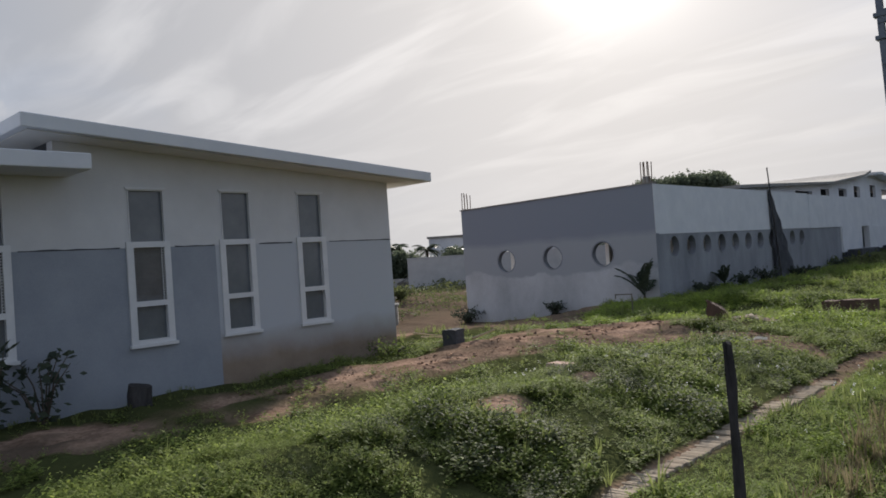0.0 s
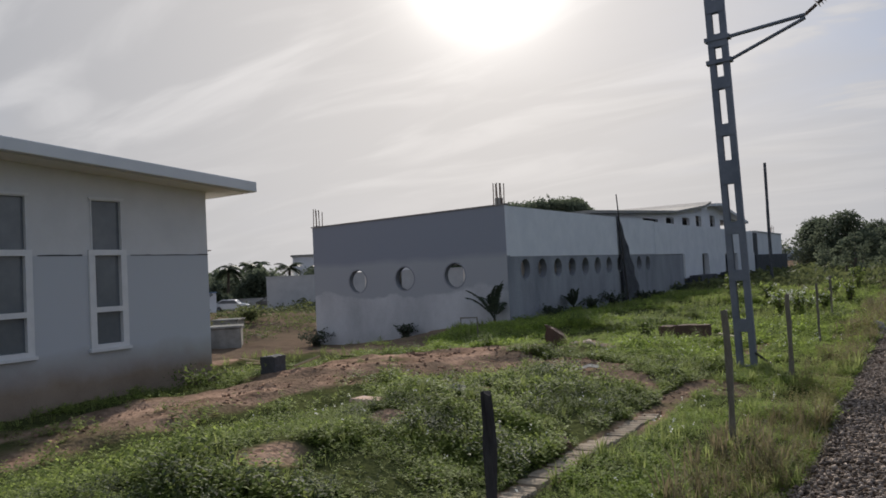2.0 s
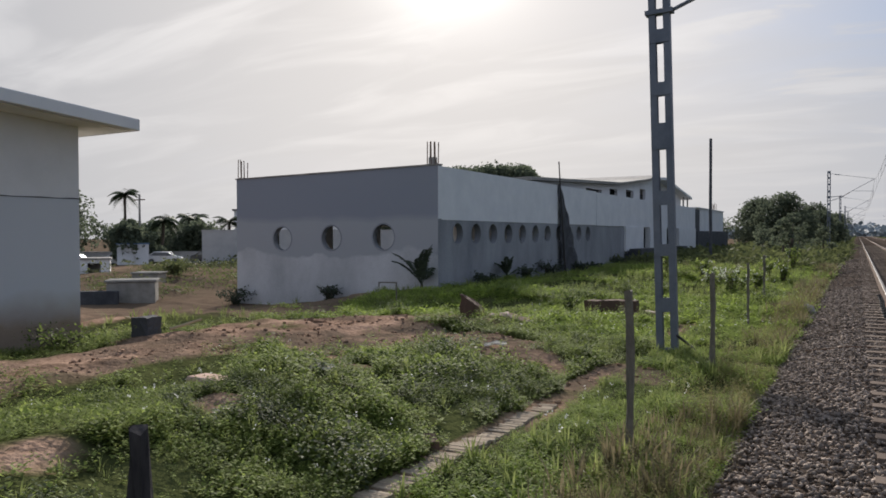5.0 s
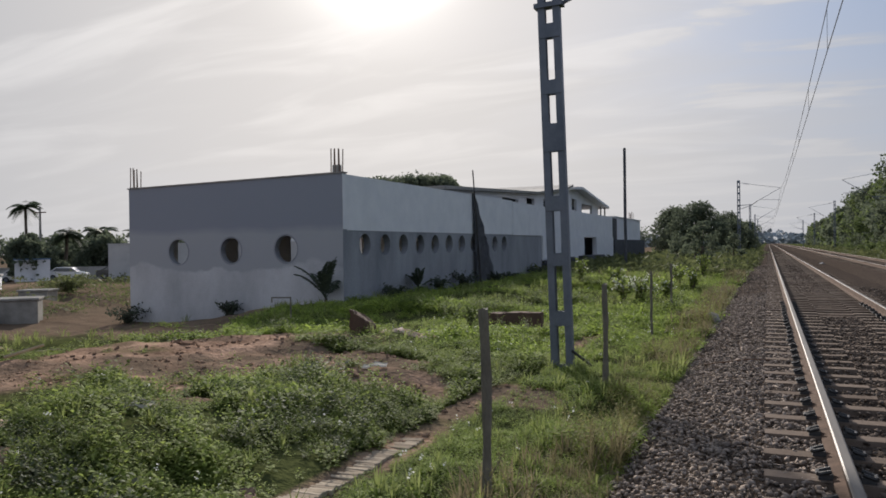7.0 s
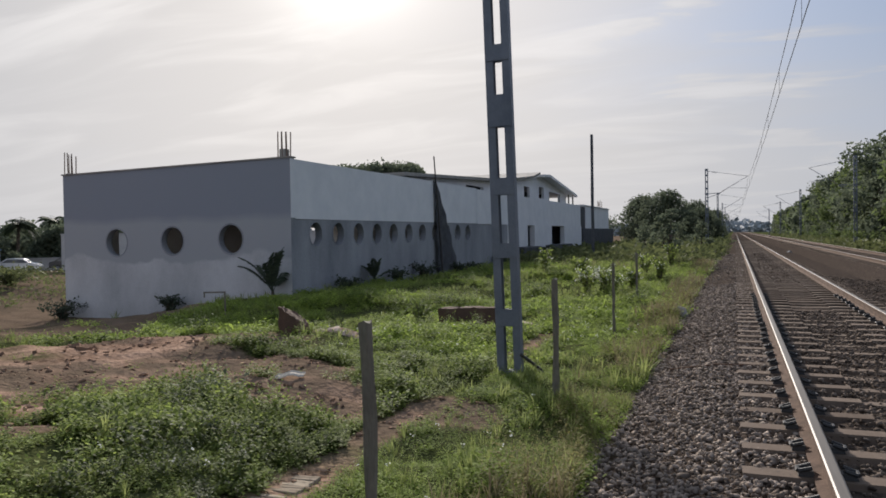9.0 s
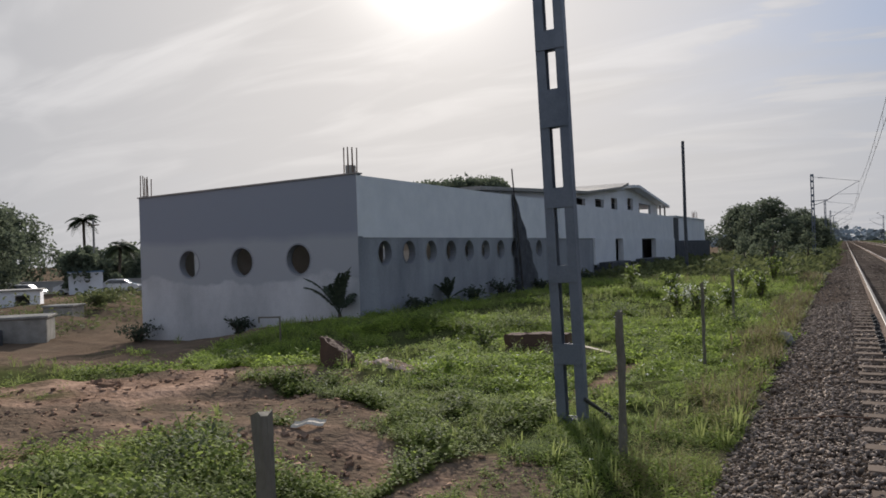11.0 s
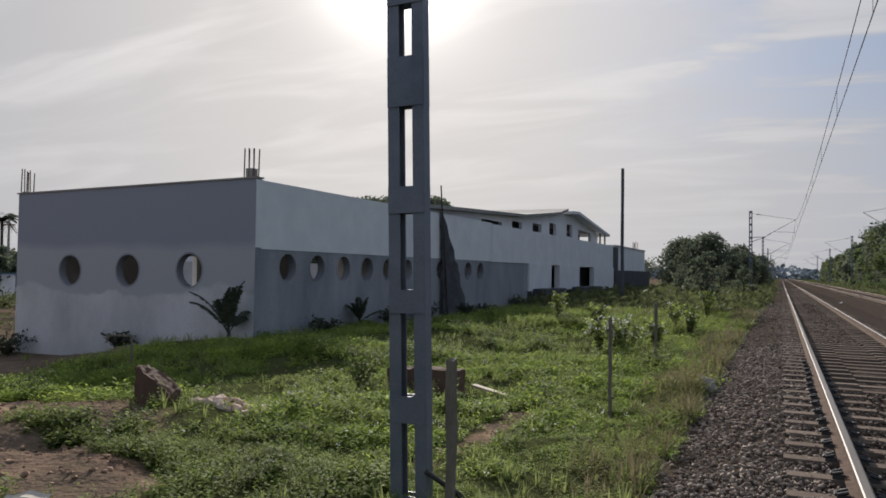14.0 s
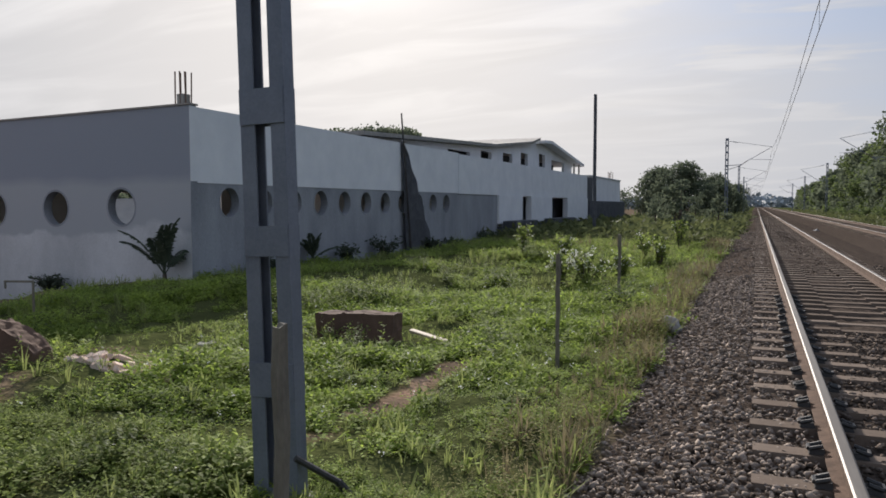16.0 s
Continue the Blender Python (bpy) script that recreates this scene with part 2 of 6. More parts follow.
# Darker leaf copy with the shade of the slope painted in
M_SHADED_WEED = material("shade_toned_weed_leaves", (0.035, 0.046, 0.03), (0.165, 0.195, 0.10), 0.7, 0.72, 0, 8, vary="island", leafy=0.3, fine=0.2, gloss=0.12)
M_FEATHER = material("yellowish_feathery_leaves", (0.13, 0.125, 0.05), (0.33, 0.30, 0.12), 0.6, 0.75, 0, 8, vary="island", leafy=0.45, fine=0.2, gloss=0.1)
M_GRASS = material("grass_blades", (0.10, 0.135, 0.045), (0.31, 0.35, 0.125), 0.6, 0.75, 0, 8, vary="island", leafy=0.45, fine=0.2, gloss=0.12)
M_DRY = material("dry_brown_grass", (0.12, 0.105, 0.06), (0.235, 0.20, 0.12), 0.8, 0.7, 0, 8, vary="island", leafy=0.4, fine=0.2)
M_TREELEAF = material("tree_leaves", (0.07, 0.09, 0.066), (0.155, 0.182, 0.12), 0.25, 0.85, 0, 4, vary="island", leafy=0.42, fine=0.2, gloss=0.08)
M_TREELIGHT = material("sunlit_hedge_leaves", (0.07, 0.10, 0.042), (0.17, 0.215, 0.085), 0.25, 0.85, 0, 4, vary="island", leafy=0.42, fine=0.2, gloss=0.08)
M_PALMLEAF = material("palm_fronds", (0.03, 0.05, 0.025), (0.08, 0.11, 0.05), 0.5, 0.5, 0, 4, vary="island", leafy=0.25)
M_BUSHY = material("dark_weed_clump_leaves", (0.035, 0.056, 0.02), (0.19, 0.245, 0.07), 0.7, 0.72, 0, 8, vary="island", leafy=0.4, fine=0.2, gloss=0.12)
M_SHRUB = material("dark_shrub_leaves", (0.035, 0.048, 0.036), (0.08, 0.10, 0.065), 0.6, 0.85, 0, 6, vary="island", leafy=0.3)
M_PETAL = material("white_flowers_and_glints", (0.70, 0.72, 0.66), (0.82, 0.83, 0.78), 4, 0.6, 0, 10, leafy=0.3)
M_BARK = material("tree_bark", (0.06, 0.05, 0.04), (0.13, 0.11, 0.09), 3, 0.95, 0.5, 25, stretch=(1, 1, 0.3))
M_CARWHITE = material("white_car_paint", (0.66, 0.67, 0.68), (0.72, 0.72, 0.72), 2, 0.25, 0, 10, gloss=0.6)
M_CARDARK = material("dark_car_paint", (0.04, 0.045, 0.05), (0.06, 0.06, 0.07), 2, 0.25, 0, 10, gloss=0.6)
M_TYRE = material("black_tyre", (0.015, 0.015, 0.015), (0.03, 0.03, 0.03), 5, 0.8, 0.1, 40)
M_BLUE = material("blue_sheet_metal", (0.10, 0.18, 0.32), (0.16, 0.25, 0.38), 2, 0.5, 0.1, 30)
M_PORCELAIN = material("brown_porcelain_insulator", (0.07, 0.05, 0.045), (0.12, 0.09, 0.08), 4, 0.25, 0, 20, gloss=0.6)
M_WIRE = material("copper_wire_weathered", (0.05, 0.05, 0.05), (0.09, 0.08, 0.075), 4, 0.6, 0, 20, metal=0.5)
# Distance haze is painted into this pale blue-grey leaf colour
M_FARWOOD = material("haze_painted_far_woods", (0.22, 0.26, 0.29), (0.32, 0.36, 0.39), 0.05, 0.9, 0, 1, vary="island", fine=0.2)
M_PAPER = material("white_plastic_scrap", (0.44, 0.40, 0.34), (0.62, 0.57, 0.50), 6, 1.0, 0.3, 30, gloss=0.0)
M_TARP = material("dark_weathered_tarpaulin", (0.11, 0.117, 0.135), (0.18, 0.187, 0.205), 2.5, 0.9, 0.4, 30)


def ground_material():
    m = material("red_sandy_soil", (0.145, 0.095, 0.068), (0.41, 0.285, 0.212), 1.1, 1.0, 1.0, 14, fine=0.55, gloss=0.0)
    nt = m.node_tree
    N, L = nt.nodes.new, nt.links.new
    bsdf = nt.nodes["Principled BSDF"]
    now = bsdf.inputs["Base Color"].links[0].from_socket
    for n in nt.nodes:
        if n.type == "BUMP":
            n.inputs["Distance"].default_value = 0.07
    for layer, low, high, scale in (("green", (0.032, 0.04, 0.017), (0.09, 0.10, 0.04), 1.6), ("drab", (0.068, 0.052, 0.038), (0.165, 0.13, 0.098), 0.8)):
        mask, blot, tint, mix = N("ShaderNodeAttribute"), N("ShaderNodeTexNoise"), N("ShaderNodeMix"), N("ShaderNodeMix")
        mask.attribute_name = layer
        blot.inputs["Scale"].default_value, blot.inputs["Detail"].default_value = scale, 8
        blot.inputs["Roughness"].default_value = 0.7
        L(N("ShaderNodeTexCoord").outputs["Object"], blot.inputs["Vector"])
        tint.data_type = mix.data_type = "RGBA"
        L(blot.outputs[0], tint.inputs[0])
        tint.inputs[6].default_value, tint.inputs[7].default_value = (*low, 1), (*high, 1)
        L(mask.outputs["Fac"], mix.inputs[0])
        L(now, mix.inputs[6])
        L(tint.outputs[2], mix.inputs[7])
        now = mix.outputs[2]
    L(now, bsdf.inputs["Base Color"])
    return m


M_GROUND = ground_material()


# ---- building blocks ----
def box(bm, x0, x1, y0, y1, z0, z1, top=None):
    """A block; top: (dx, dy) by which the upper face is drawn in on each side."""
    dx, dy = top or (0, 0)
    v = [bm.verts.new(p) for p in ((x0, y0, z0), (x1, y0, z0), (x1, y1, z0), (x0, y1, z0), (x0 + dx, y0 + dy, z1), (x1 - dx, y0 + dy, z1), (x1 - dx, y1 - dy, z1), (x0 + dx, y1 - dy, z1))]
    for f in ((3, 2, 1, 0), (4, 5, 6, 7), (0, 1, 5, 4), (1, 2, 6, 5), (2, 3, 7, 6), (3, 0, 4, 7)):
        bm.faces.new([v[i] for i in f])
    return v


def tube(bm, a, b, r0, r1=None, seg=8, caps=True):
    a, b, r1 = Vector(a), Vector(b), r0 if r1 is None else r1
    q = (b - a).to_track_quat("Z", "Y")
    rings = [[bm.verts.new(p + q @ Vector((r * math.cos(2 * math.pi * i / seg), r * math.sin(2 * math.pi * i / seg), 0))) for i in range(seg)] for p, r in ((a, r0), (b, r1))]
    for i in range(seg):
        bm.faces.new((rings[0][i], rings[0][(i + 1) % seg], rings[1][(i + 1) % seg], rings[1][i]))
    if caps:
        bm.faces.new(rings[0][::-1]), bm.faces.new(rings[1])


def prism(bm, outline, a, b, axis="y"):
    """An outline in the other two axes, drawn out along one axis from a to b."""
    def at(u, v, w):
        return {"y": (u, w, v), "x": (w, u, v), "z": (u, v, w)}[axis]
    ends = [[bm.verts.new(at(u, v, w)) for u, v in outline] for w in (a, b)]
    n = len(outline)
    for i in range(n):
        bm.faces.new((ends[0][i], ends[0][(i + 1) % n], ends[1][(i + 1) % n], ends[1][i]))
    bm.faces.new(ends[0][::-1]), bm.faces.new(ends[1])


def rough(bm, amount, seed=0):
    """Uneven, worn corners."""
    for v in bm.verts:
        v.co += noise.noise_vector(v.co * 3.1 + Vector((seed, 0, 0))) * amount


def part(name, bm, mat, parent=None, label="", bevel=0.0, smooth=False):
    if bevel:
        bmesh.ops.bevel(bm, geom=bm.edges[:], offset=bevel, segments=1, affect="EDGES", clamp_overlap=True)
    bmesh.ops.recalc_face_normals(bm, faces=bm.faces[:])
    me = bpy.data.meshes.new(name)
    bm.to_mesh(me)
    bm.free()
    me.materials.append(mat)
    if smooth:
        me.shade_smooth()
    ob = new(name, me)
    ob.parent = parent
    if label:
        ob["label"] = label
    return ob


def thing(name, m, label, category, group="", kind=""):
    ob = new(name)
    ob.matrix_world = m
    return tagged(ob, label, category, group, kind)


def share(name, ob, m, parent=None):
    """Another object on the same mesh."""
    o = new(name, ob.data)
    o.parent, o.matrix_basis = parent, m
    return o


def soup(name, verts, sides, mat, parent=None, smooth=False):
    """A mesh of many loose faces, all with the same number of sides, from an array of corners."""
    verts = np.asarray(verts, np.float32).reshape(-1, 3)
    n = len(verts)
    me = bpy.data.meshes.new(name)
    me.vertices.add(n), me.loops.add(n), me.polygons.add(n // sides)
    me.vertices.foreach_set("co", verts.ravel())
    me.loops.foreach_set("vertex_index", np.arange(n, dtype=np.int32))
    me.polygons.foreach_set("loop_start", np.arange(0, n, sides, dtype=np.int32))
    me.update(calc_edges=True)
    me.materials.append(mat)
    ob = new(name, me)
    ob.parent = parent
    return ob


def indexed(name, verts, faces, mat, parent=None):
    """A mesh from arrays of places and of triangles or quads."""
    verts, faces = np.asarray(verts, np.float32), np.asarray(faces, np.int32)
    me = bpy.data.meshes.new(name)
    me.vertices.add(len(verts)), me.loops.add(faces.size), me.polygons.add(len(faces))
    me.vertices.foreach_set("co", verts.ravel())
    me.loops.foreach_set("vertex_index", faces.ravel())
    me.polygons.foreach_set("loop_start", np.arange(0, faces.size, faces.shape[1], dtype=np.int32))
    me.update(calc_edges=True)
    me.materials.append(mat)
    ob = new(name, me)
    ob.parent = parent
    return ob


RNG = np.random.default_rng(7)
TABLE = RNG.random((256, 256))


def value_noise(x, y, scale):
    u, v = np.asarray(x, float) / scale + 500, np.asarray(y, float) / scale + 500
    i, j = np.floor(u).astype(int), np.floor(v).astype(int)
    f, g = u - i, v - j
    f, g = f * f * (3 - 2 * f), g * g * (3 - 2 * g)
    t = lambda a, b: TABLE[a % 256, b % 256]
    return (t(i, j) * (1 - f) + t(i + 1, j) * f) * (1 - g) + (t(i, j + 1) * (1 - f) + t(i + 1, j + 1) * f) * g - 0.5


def step(v, a, b):
    t = np.clip((np.asarray(v, float) - a) / (b - a), 0, 1)
    return t * t * (3 - 2 * t)


def ground_z(x, y):
    x, y = np.asarray(x, float), np.asarray(y, float)
    z = -0.30 + 0.0 * x
    z = z + 0.47 * np.exp(-((x + 5.1) / 1.35) ** 2) * step(y, -3, 4) * (1 - 0.75 * step(y, 8.5, 12.5)) * (1 - step(y, 13.5, 18.5))
    z = z + 0.27 * np.exp(-((x + 8.0) / 2.4) ** 2) * step(y, 6, 12) * (1 - step(y, 15, 19))
    z = z + 0.16 * np.exp(-((x + 10.4) / 1.3) ** 2 - ((y - 12.4) / 2.2) ** 2)
    z = z - 0.92 * step(-x, 12.5, 22) * step(y, 13, 22)
    z = z - 0.5 * step(-x, 40, 80) * step(y, 10, 40)
    z = z - 0.12 * np.exp(-((x + 6) / 3.5) ** 2) * step(y, 16, 22)
    z = z + 0.22 * np.exp(-((x + 9.3) / 1.8) ** 2) * step(y, 20, 27) * (1 - step(y, 38, 46))
    z = z + 0.18 * np.exp(-((x + 6.5) / 3.0) ** 2) * step(y, 30, 36)
    z = z + 0.18 * np.exp(-((x + 6.7) / 1.6) ** 2 - ((y - 17.3) / 1.3) ** 2)
    lane = np.exp(-((x + 3.12) / 0.45) ** 2)
    bumps = 0.13 * value_noise(x, y, 1.3) + 0.10 * value_noise(x + 31, y, 0.5) + 0.06 * value_noise(x, y + 17, 0.24)
    wide = 0.3 * value_noise(x, y, 9.0) * step(-x, 14, 24)
    z = z + bumps * (1 - 0.8 * lane) * step(-x, 0.9, 1.6) + wide
    for cx, cy, r, h in ((-36, 34.5, 2.6, 0.8), (-31.5, 29.0, 1.6, 0.45), (-43, 36, 3.0, 0.9), (-39, 41, 3.0, 0.7), (-30, 34.5, 2.0, 0.4)):
        z = z + h * np.exp(-((x - cx) / r) ** 2 - ((y - cy) / r) ** 2)
    return np.where(x > -1.0, np.minimum(z, -0.38), z)


def blob(x, y, cx, cy, rx, ry):
    return np.exp(-(((x - cx) / rx) ** 2 + ((y - cy) / ry) ** 2) ** 1.5)


def yard(x, y):
    """Trodden grey ground between sandy patch and hall foot, the hall's shade painted in."""
    return step(-x - 9.6 - 0.55 * (y - 16.5), 0, 1.3) * step(y, 15.5, 17.0) * (1 - step(y, 27, 28)) * step(-x, 8, 9)


def bare(x, y):
    """How bare the soil is, 0 to 1: the sandy track past the houses and the small worn patches."""
    x, y = np.asarray(x, float), np.asarray(y, float)
    line = -10.6 + 0.16 * (y - 3) + 0.10 * np.maximum(y - 9, 0)
    m = np.exp(-(np.abs(x - line) / (1.05 + 0.07 * np.clip(y - 4, 0, 8))) ** 3) * (1 - step(y, 15.0, 17.5))
    for cx, cy, rx, ry in ((-8.4, 14.2, 3.0, 2.3), (-6.9, 13.2, 1.6, 1.2), (-5.6, 14.6, 1.3, 0.9), (-7.3, 12.5, 1.3, 1.2), (-6.4, 11.4, 0.5, 0.4), (-5.9, 14.9, 1.2, 0.7), (-5.65, 8.65, 0.35, 0.25), (-4.8, 6.3, 0.30, 0.27), (-4.6, 13.0, 1.0, 0.9), (-5.6, 10.5, 0.5, 0.4), (-4.9, 8.0, 0.3, 0.3), (-2.8, 13.3, 0.5, 0.7), (-7.2, 18.6, 0.9, 0.5), (-4.89, 7.83, 0.16, 0.14)):
        m = np.maximum(m, blob(x, y, cx, cy, rx, ry))
    m = np.maximum(m, 0.8 * yard(x, y))
    m = np.maximum(m, 0.9 * step(-x, 13.5, 15.5) * step(y, 12, 14) * (1 - step(-x, 24, 30)))
    m = np.maximum(m, 0.8 * np.exp(-((x + 3.12) / (0.15 + 0.13 * step(y, 9.5, 11.0))) ** 4) * (1 - step(y, 13, 14.5)))
    worn = step(value_noise(0 * x + 7, y, 1.3), -0.2, 0.12)
    m = np.maximum(m, 0.8 * worn * np.exp(-((x + 3.15 + 0.3 * value_noise(0 * x, y, 2.0)) / 0.24) ** 4) * step(y, 12.5, 13.5) * (1 - step(y, 20, 23)))
    m = m + 1.55 * value_noise(x, y, 0.9) * m + 0.35 * value_noise(x + 9, y, 0.35) * np.minimum(1, 3 * m)
    return np.clip((m - 0.28) / 0.4, 0, 1)


# ---- ground and trackbed ----
def spaced(lo, fine_lo, fine_hi, hi, fine, grow=1.18):
    inner = list(np.arange(fine_lo, fine_hi + fine / 2, fine))
    out, d, p = [], fine, inner[-1]
    while p < hi:
        d *= grow
        p += d
        out.append(min(p, hi))
    left, d, p = [], fine, inner[0]
    while p > lo:
        d *= grow
        p -= d
        left.append(max(p, lo))
    return np.array(left[::-1] + inner + out)


def build_ground():
    xs, ys = spaced(-900, -16.5, -0.8, 900, 0.12), spaced(-300, 1.0, 27.0, 1800, 0.12)
    X, Y = np.meshgrid(xs, ys, indexing="ij")
    Z = ground_z(X, Y)
    ny = len(ys)
    i, j = np.meshgrid(np.arange(len(xs) - 1), np.arange(ny - 1), indexing="ij")
    a = (i * ny + j).ravel()
    ob = indexed("ground", np.stack([X, Y, Z], -1).reshape(-1, 3), np.stack([a, a + ny, a + ny + 1, a + 1], 1), M_GROUND)
    B = bare(X, Y)
    drab = step(-X, 13, 17) * step(Y, 13, 17) * np.clip(0.55 + 1.5 * value_noise(X, Y, 5.0), 0, 1)
    drab = np.maximum(drab, 0.9 * np.clip(0.5 + 2.6 * value_noise(X + 5, Y, 1.1) + 1.5 * value_noise(X, Y + 3, 0.35), 0, 1) * B)
    drab = np.maximum(drab, np.exp(-((X + 0.9) / 0.35) ** 2))
    # the hall's shade put into the drab ground colour
    drab = np.maximum(drab, 0.75 * yard(X, Y))
    green = (1 - B) * np.where((X < -15), np.clip(0.6 + 2.5 * value_noise(X, Y, 5.0), 0.1, 1), 1)
    drab = np.maximum(drab, 0.9 * step(-X, 15, 19) * step(Y, 13, 17) * np.clip(0.9 - 2.0 * value_noise(X + 60, Y, 4.0), 0.3, 1))
    drab = np.maximum(drab, blob(X, Y, -4.7, 12.9, 1.5, 1.3) * np.clip(0.75 + 1.2 * value_noise(X, Y, 0.5), 0, 1))
    green = np.maximum(green * (1 - 0.65 * step(-X, 13.5, 20)), 0.45 * step(-X, 24, 30) * step(Y, 10, 14) * np.clip(0.6 + 2.2 * value_noise(X + 3, Y, 6.0), 0, 1))
    drab = np.maximum(drab, 0.85 * step(-X, 24, 30) * step(Y, 10, 14) * np.clip(0.75 + 1.5 * value_noise(X, Y + 9, 6.0), 0, 1)) * (1 - 0.45 * step(value_noise(X + 70, Y, 9.0), 0.05, 0.3))
    for name, values in (("green", green), ("drab", drab)):
        ob.data.attributes.new(name, "FLOAT", "POINT").data.foreach_set("value", values.astype(np.float32).ravel())
    ob.data.shade_smooth()
    return tagged(ob, "uneven red sandy ground with weeds and worn bare patches", "ground", kind="structure")


build_ground()

TRACK_X, GAUGE, PITCH = 1.32, 1.76, 0.60
TRACK2_X = 6.65


def build_trackbed():
    prof = ((-1.45, -0.40), (-1.15, -0.33), (-0.75, -0.20), (-0.35, -0.09), (-0.1, -0.055), (0.5, -0.055), (1.3, -0.05), (2.2, -0.055), (2.75, -0.055), (3.3, -0.12), (4.0, -0.20), (4.8, -0.12), (5.3, -0.06), (6.6, -0.06), (8.0, -0.06), (8.5, -0.12), (9.4, -0.45))
    px, pz = np.array(prof).T
    xs = np.unique(np.concatenate([np.arange(-1.45, 9.4, 0.09), px]))
    ys = spaced(-40, 3, 34, 1700, 0.09, 1.12)
    X, Y = np.meshgrid(xs, ys, indexing="ij")
    lump = (0.05 * value_noise(X, Y, 0.13) + 0.05 * value_noise(X, Y + 50, 0.6)) * np.minimum(1, np.abs(X + 1.45) * 4)
    Z = np.interp(X, px, pz) + np.minimum(lump, 0.022)
    ny = len(ys)
    i, j = np.meshgrid(np.arange(len(xs) - 1), np.arange(ny - 1), indexing="ij")
    a = (i * ny + j).ravel()
    ob = indexed("trackbed", np.stack([X, Y, Z], -1).reshape(-1, 3), np.stack([a, a + ny, a + ny + 1, a + 1], 1), M_BALLASTBED)
    tagged(ob, "dark grey crushed stone bed under two railway tracks", "trackbed", kind="structure")
    return px, pz


BED = build_trackbed()


def stone_template(seed):
    """An angular broken stone: the hull of a few random points."""
    r = random.Random(seed)
    bm = bmesh.new()
    stretch = (r.uniform(0.9, 1.35), r.uniform(0.6, 0.95), r.uniform(0.45, 0.75))
    for _ in range(10):
        d = Vector((r.gauss(0, 1), r.gauss(0, 1), r.gauss(0, 1))).normalized() * r.uniform(0.8, 1.1)
        bm.verts.new([d[i] * stretch[i] for i in range(3)])
    bmesh.ops.convex_hull(bm, input=bm.verts[:])
    bmesh.ops.delete(bm, geom=[v for v in bm.verts if not v.link_faces], context="VERTS")
    bmesh.ops.triangulate(bm, faces=bm.faces[:])
    bmesh.ops.recalc_face_normals(bm, faces=bm.faces[:])
    bm.verts.index_update()
    out = np.array([v.co for v in bm.verts]), np.array([[v.index for v in f.verts] for f in bm.faces])
    bm.free()
    return out


def scatter(templates, pos, size, yaw, tilt=None):
    """Copies of point/face templates at many places; returns points and faces."""
    vs, fs, base = [], [], 0
    pick = np.arange(len(pos)) % len(templates)
    for k, (tv, tf) in enumerate(templates):
        sel = pick == k
        n = int(sel.sum())
        if not n:
            continue
        c, s = np.cos(yaw[sel])[:, None], np.sin(yaw[sel])[:, None]
        p = tv[None] * size[sel][:, None, None]
        if tilt is not None:
            ct, st = np.cos(tilt[sel])[:, None], np.sin(tilt[sel])[:, None]
            p = np.stack([p[..., 0], p[..., 1] * ct - p[..., 2] * st, p[..., 1] * st + p[..., 2] * ct], -1)
        p = np.stack([p[..., 0] * c - p[..., 1] * s, p[..., 0] * s + p[..., 1] * c, p[..., 2]], -1) + pos[sel][:, None, :]
        vs.append(p.reshape(-1, 3))
        fs.append((tf[None] + (base + np.arange(n) * len(tv))[:, None, None]).reshape(-1, tf.shape[1]))
        base += n * len(tv)
    return np.concatenate(vs), np.concatenate(fs)


def build_ballast():
    shapes = [stone_template(i) for i in range(9)]
    px, pz = BED
    spots = []
    for x0, x1, y0, y1, n in ((-1.35, 0.45, 6.0, 17.0, 15000), (-1.35, 0.45, 17.0, 30.0, 9500), (0.4, 2.3, 8.5, 22.0, 7500), (2.2, 5.2, 14.0, 34.0, 5200), (-1.35, 2.3, 30.0, 60.0, 5200)):
        spots.append(np.stack([RNG.uniform(x0, x1, n), RNG.uniform(y0, y1, n)], 1))
    p = np.concatenate(spots)
    edge = np.clip((p[:, 0] + 1.45) / 0.5, 0, 1)
    p = p[RNG.random(len(p)) < 0.25 + 0.75 * edge]
    size = (0.012 + 0.024 * RNG.random(len(p)) ** 1.6) * (1 + 0.012 * np.clip(p[:, 1] - 15, 0, 40))
    z = np.interp(p[:, 0], px, pz) + 0.015 + 0.03 * RNG.random(len(p))
    yaw, tilt = RNG.uniform(0, 6.3, len(p)), RNG.uniform(-1.2, 1.2, len(p))
    for sel, mat, label in ((p[:, 0] < 0.36, M_STONE, "loose grey and brown crushed stone ballast beside the rails"), (p[:, 0] >= 0.36, M_OILSTONE, "oil-darkened crushed stone ballast between the rails")):
        v, f = scatter(shapes, np.column_stack([p, z])[sel], size[sel], yaw[sel], tilt[sel])
        tagged(indexed("ballast", v, f, mat), label, "ballast", kind="stuff")


build_ballast()


# ---- railway tracks ----
RAIL = ((-0.075, 0.0), (0.075, 0.0), (0.075, 0.014), (0.012, 0.032), (0.012, 0.125), (0.036, 0.135), (0.036, 0.165), (0.026, 0.172), (-0.026, 0.172), (-0.036, 0.165), (-0.036, 0.135), (-0.012, 0.125), (-0.012, 0.032), (-0.075, 0.014))


def build_rail(x, name, parent):
    bm = bmesh.new()
    prism(bm, [(x + u, v) for u, v in RAIL], -30.0, 1500.0)
    ob = part(name, bm, M_RAILSIDE, parent)
    ob.data.materials.append(M_RAILTOP)
    for f in ob.data.polygons:
        if f.center.z > 0.166:
            f.material_index = 1
    return ob


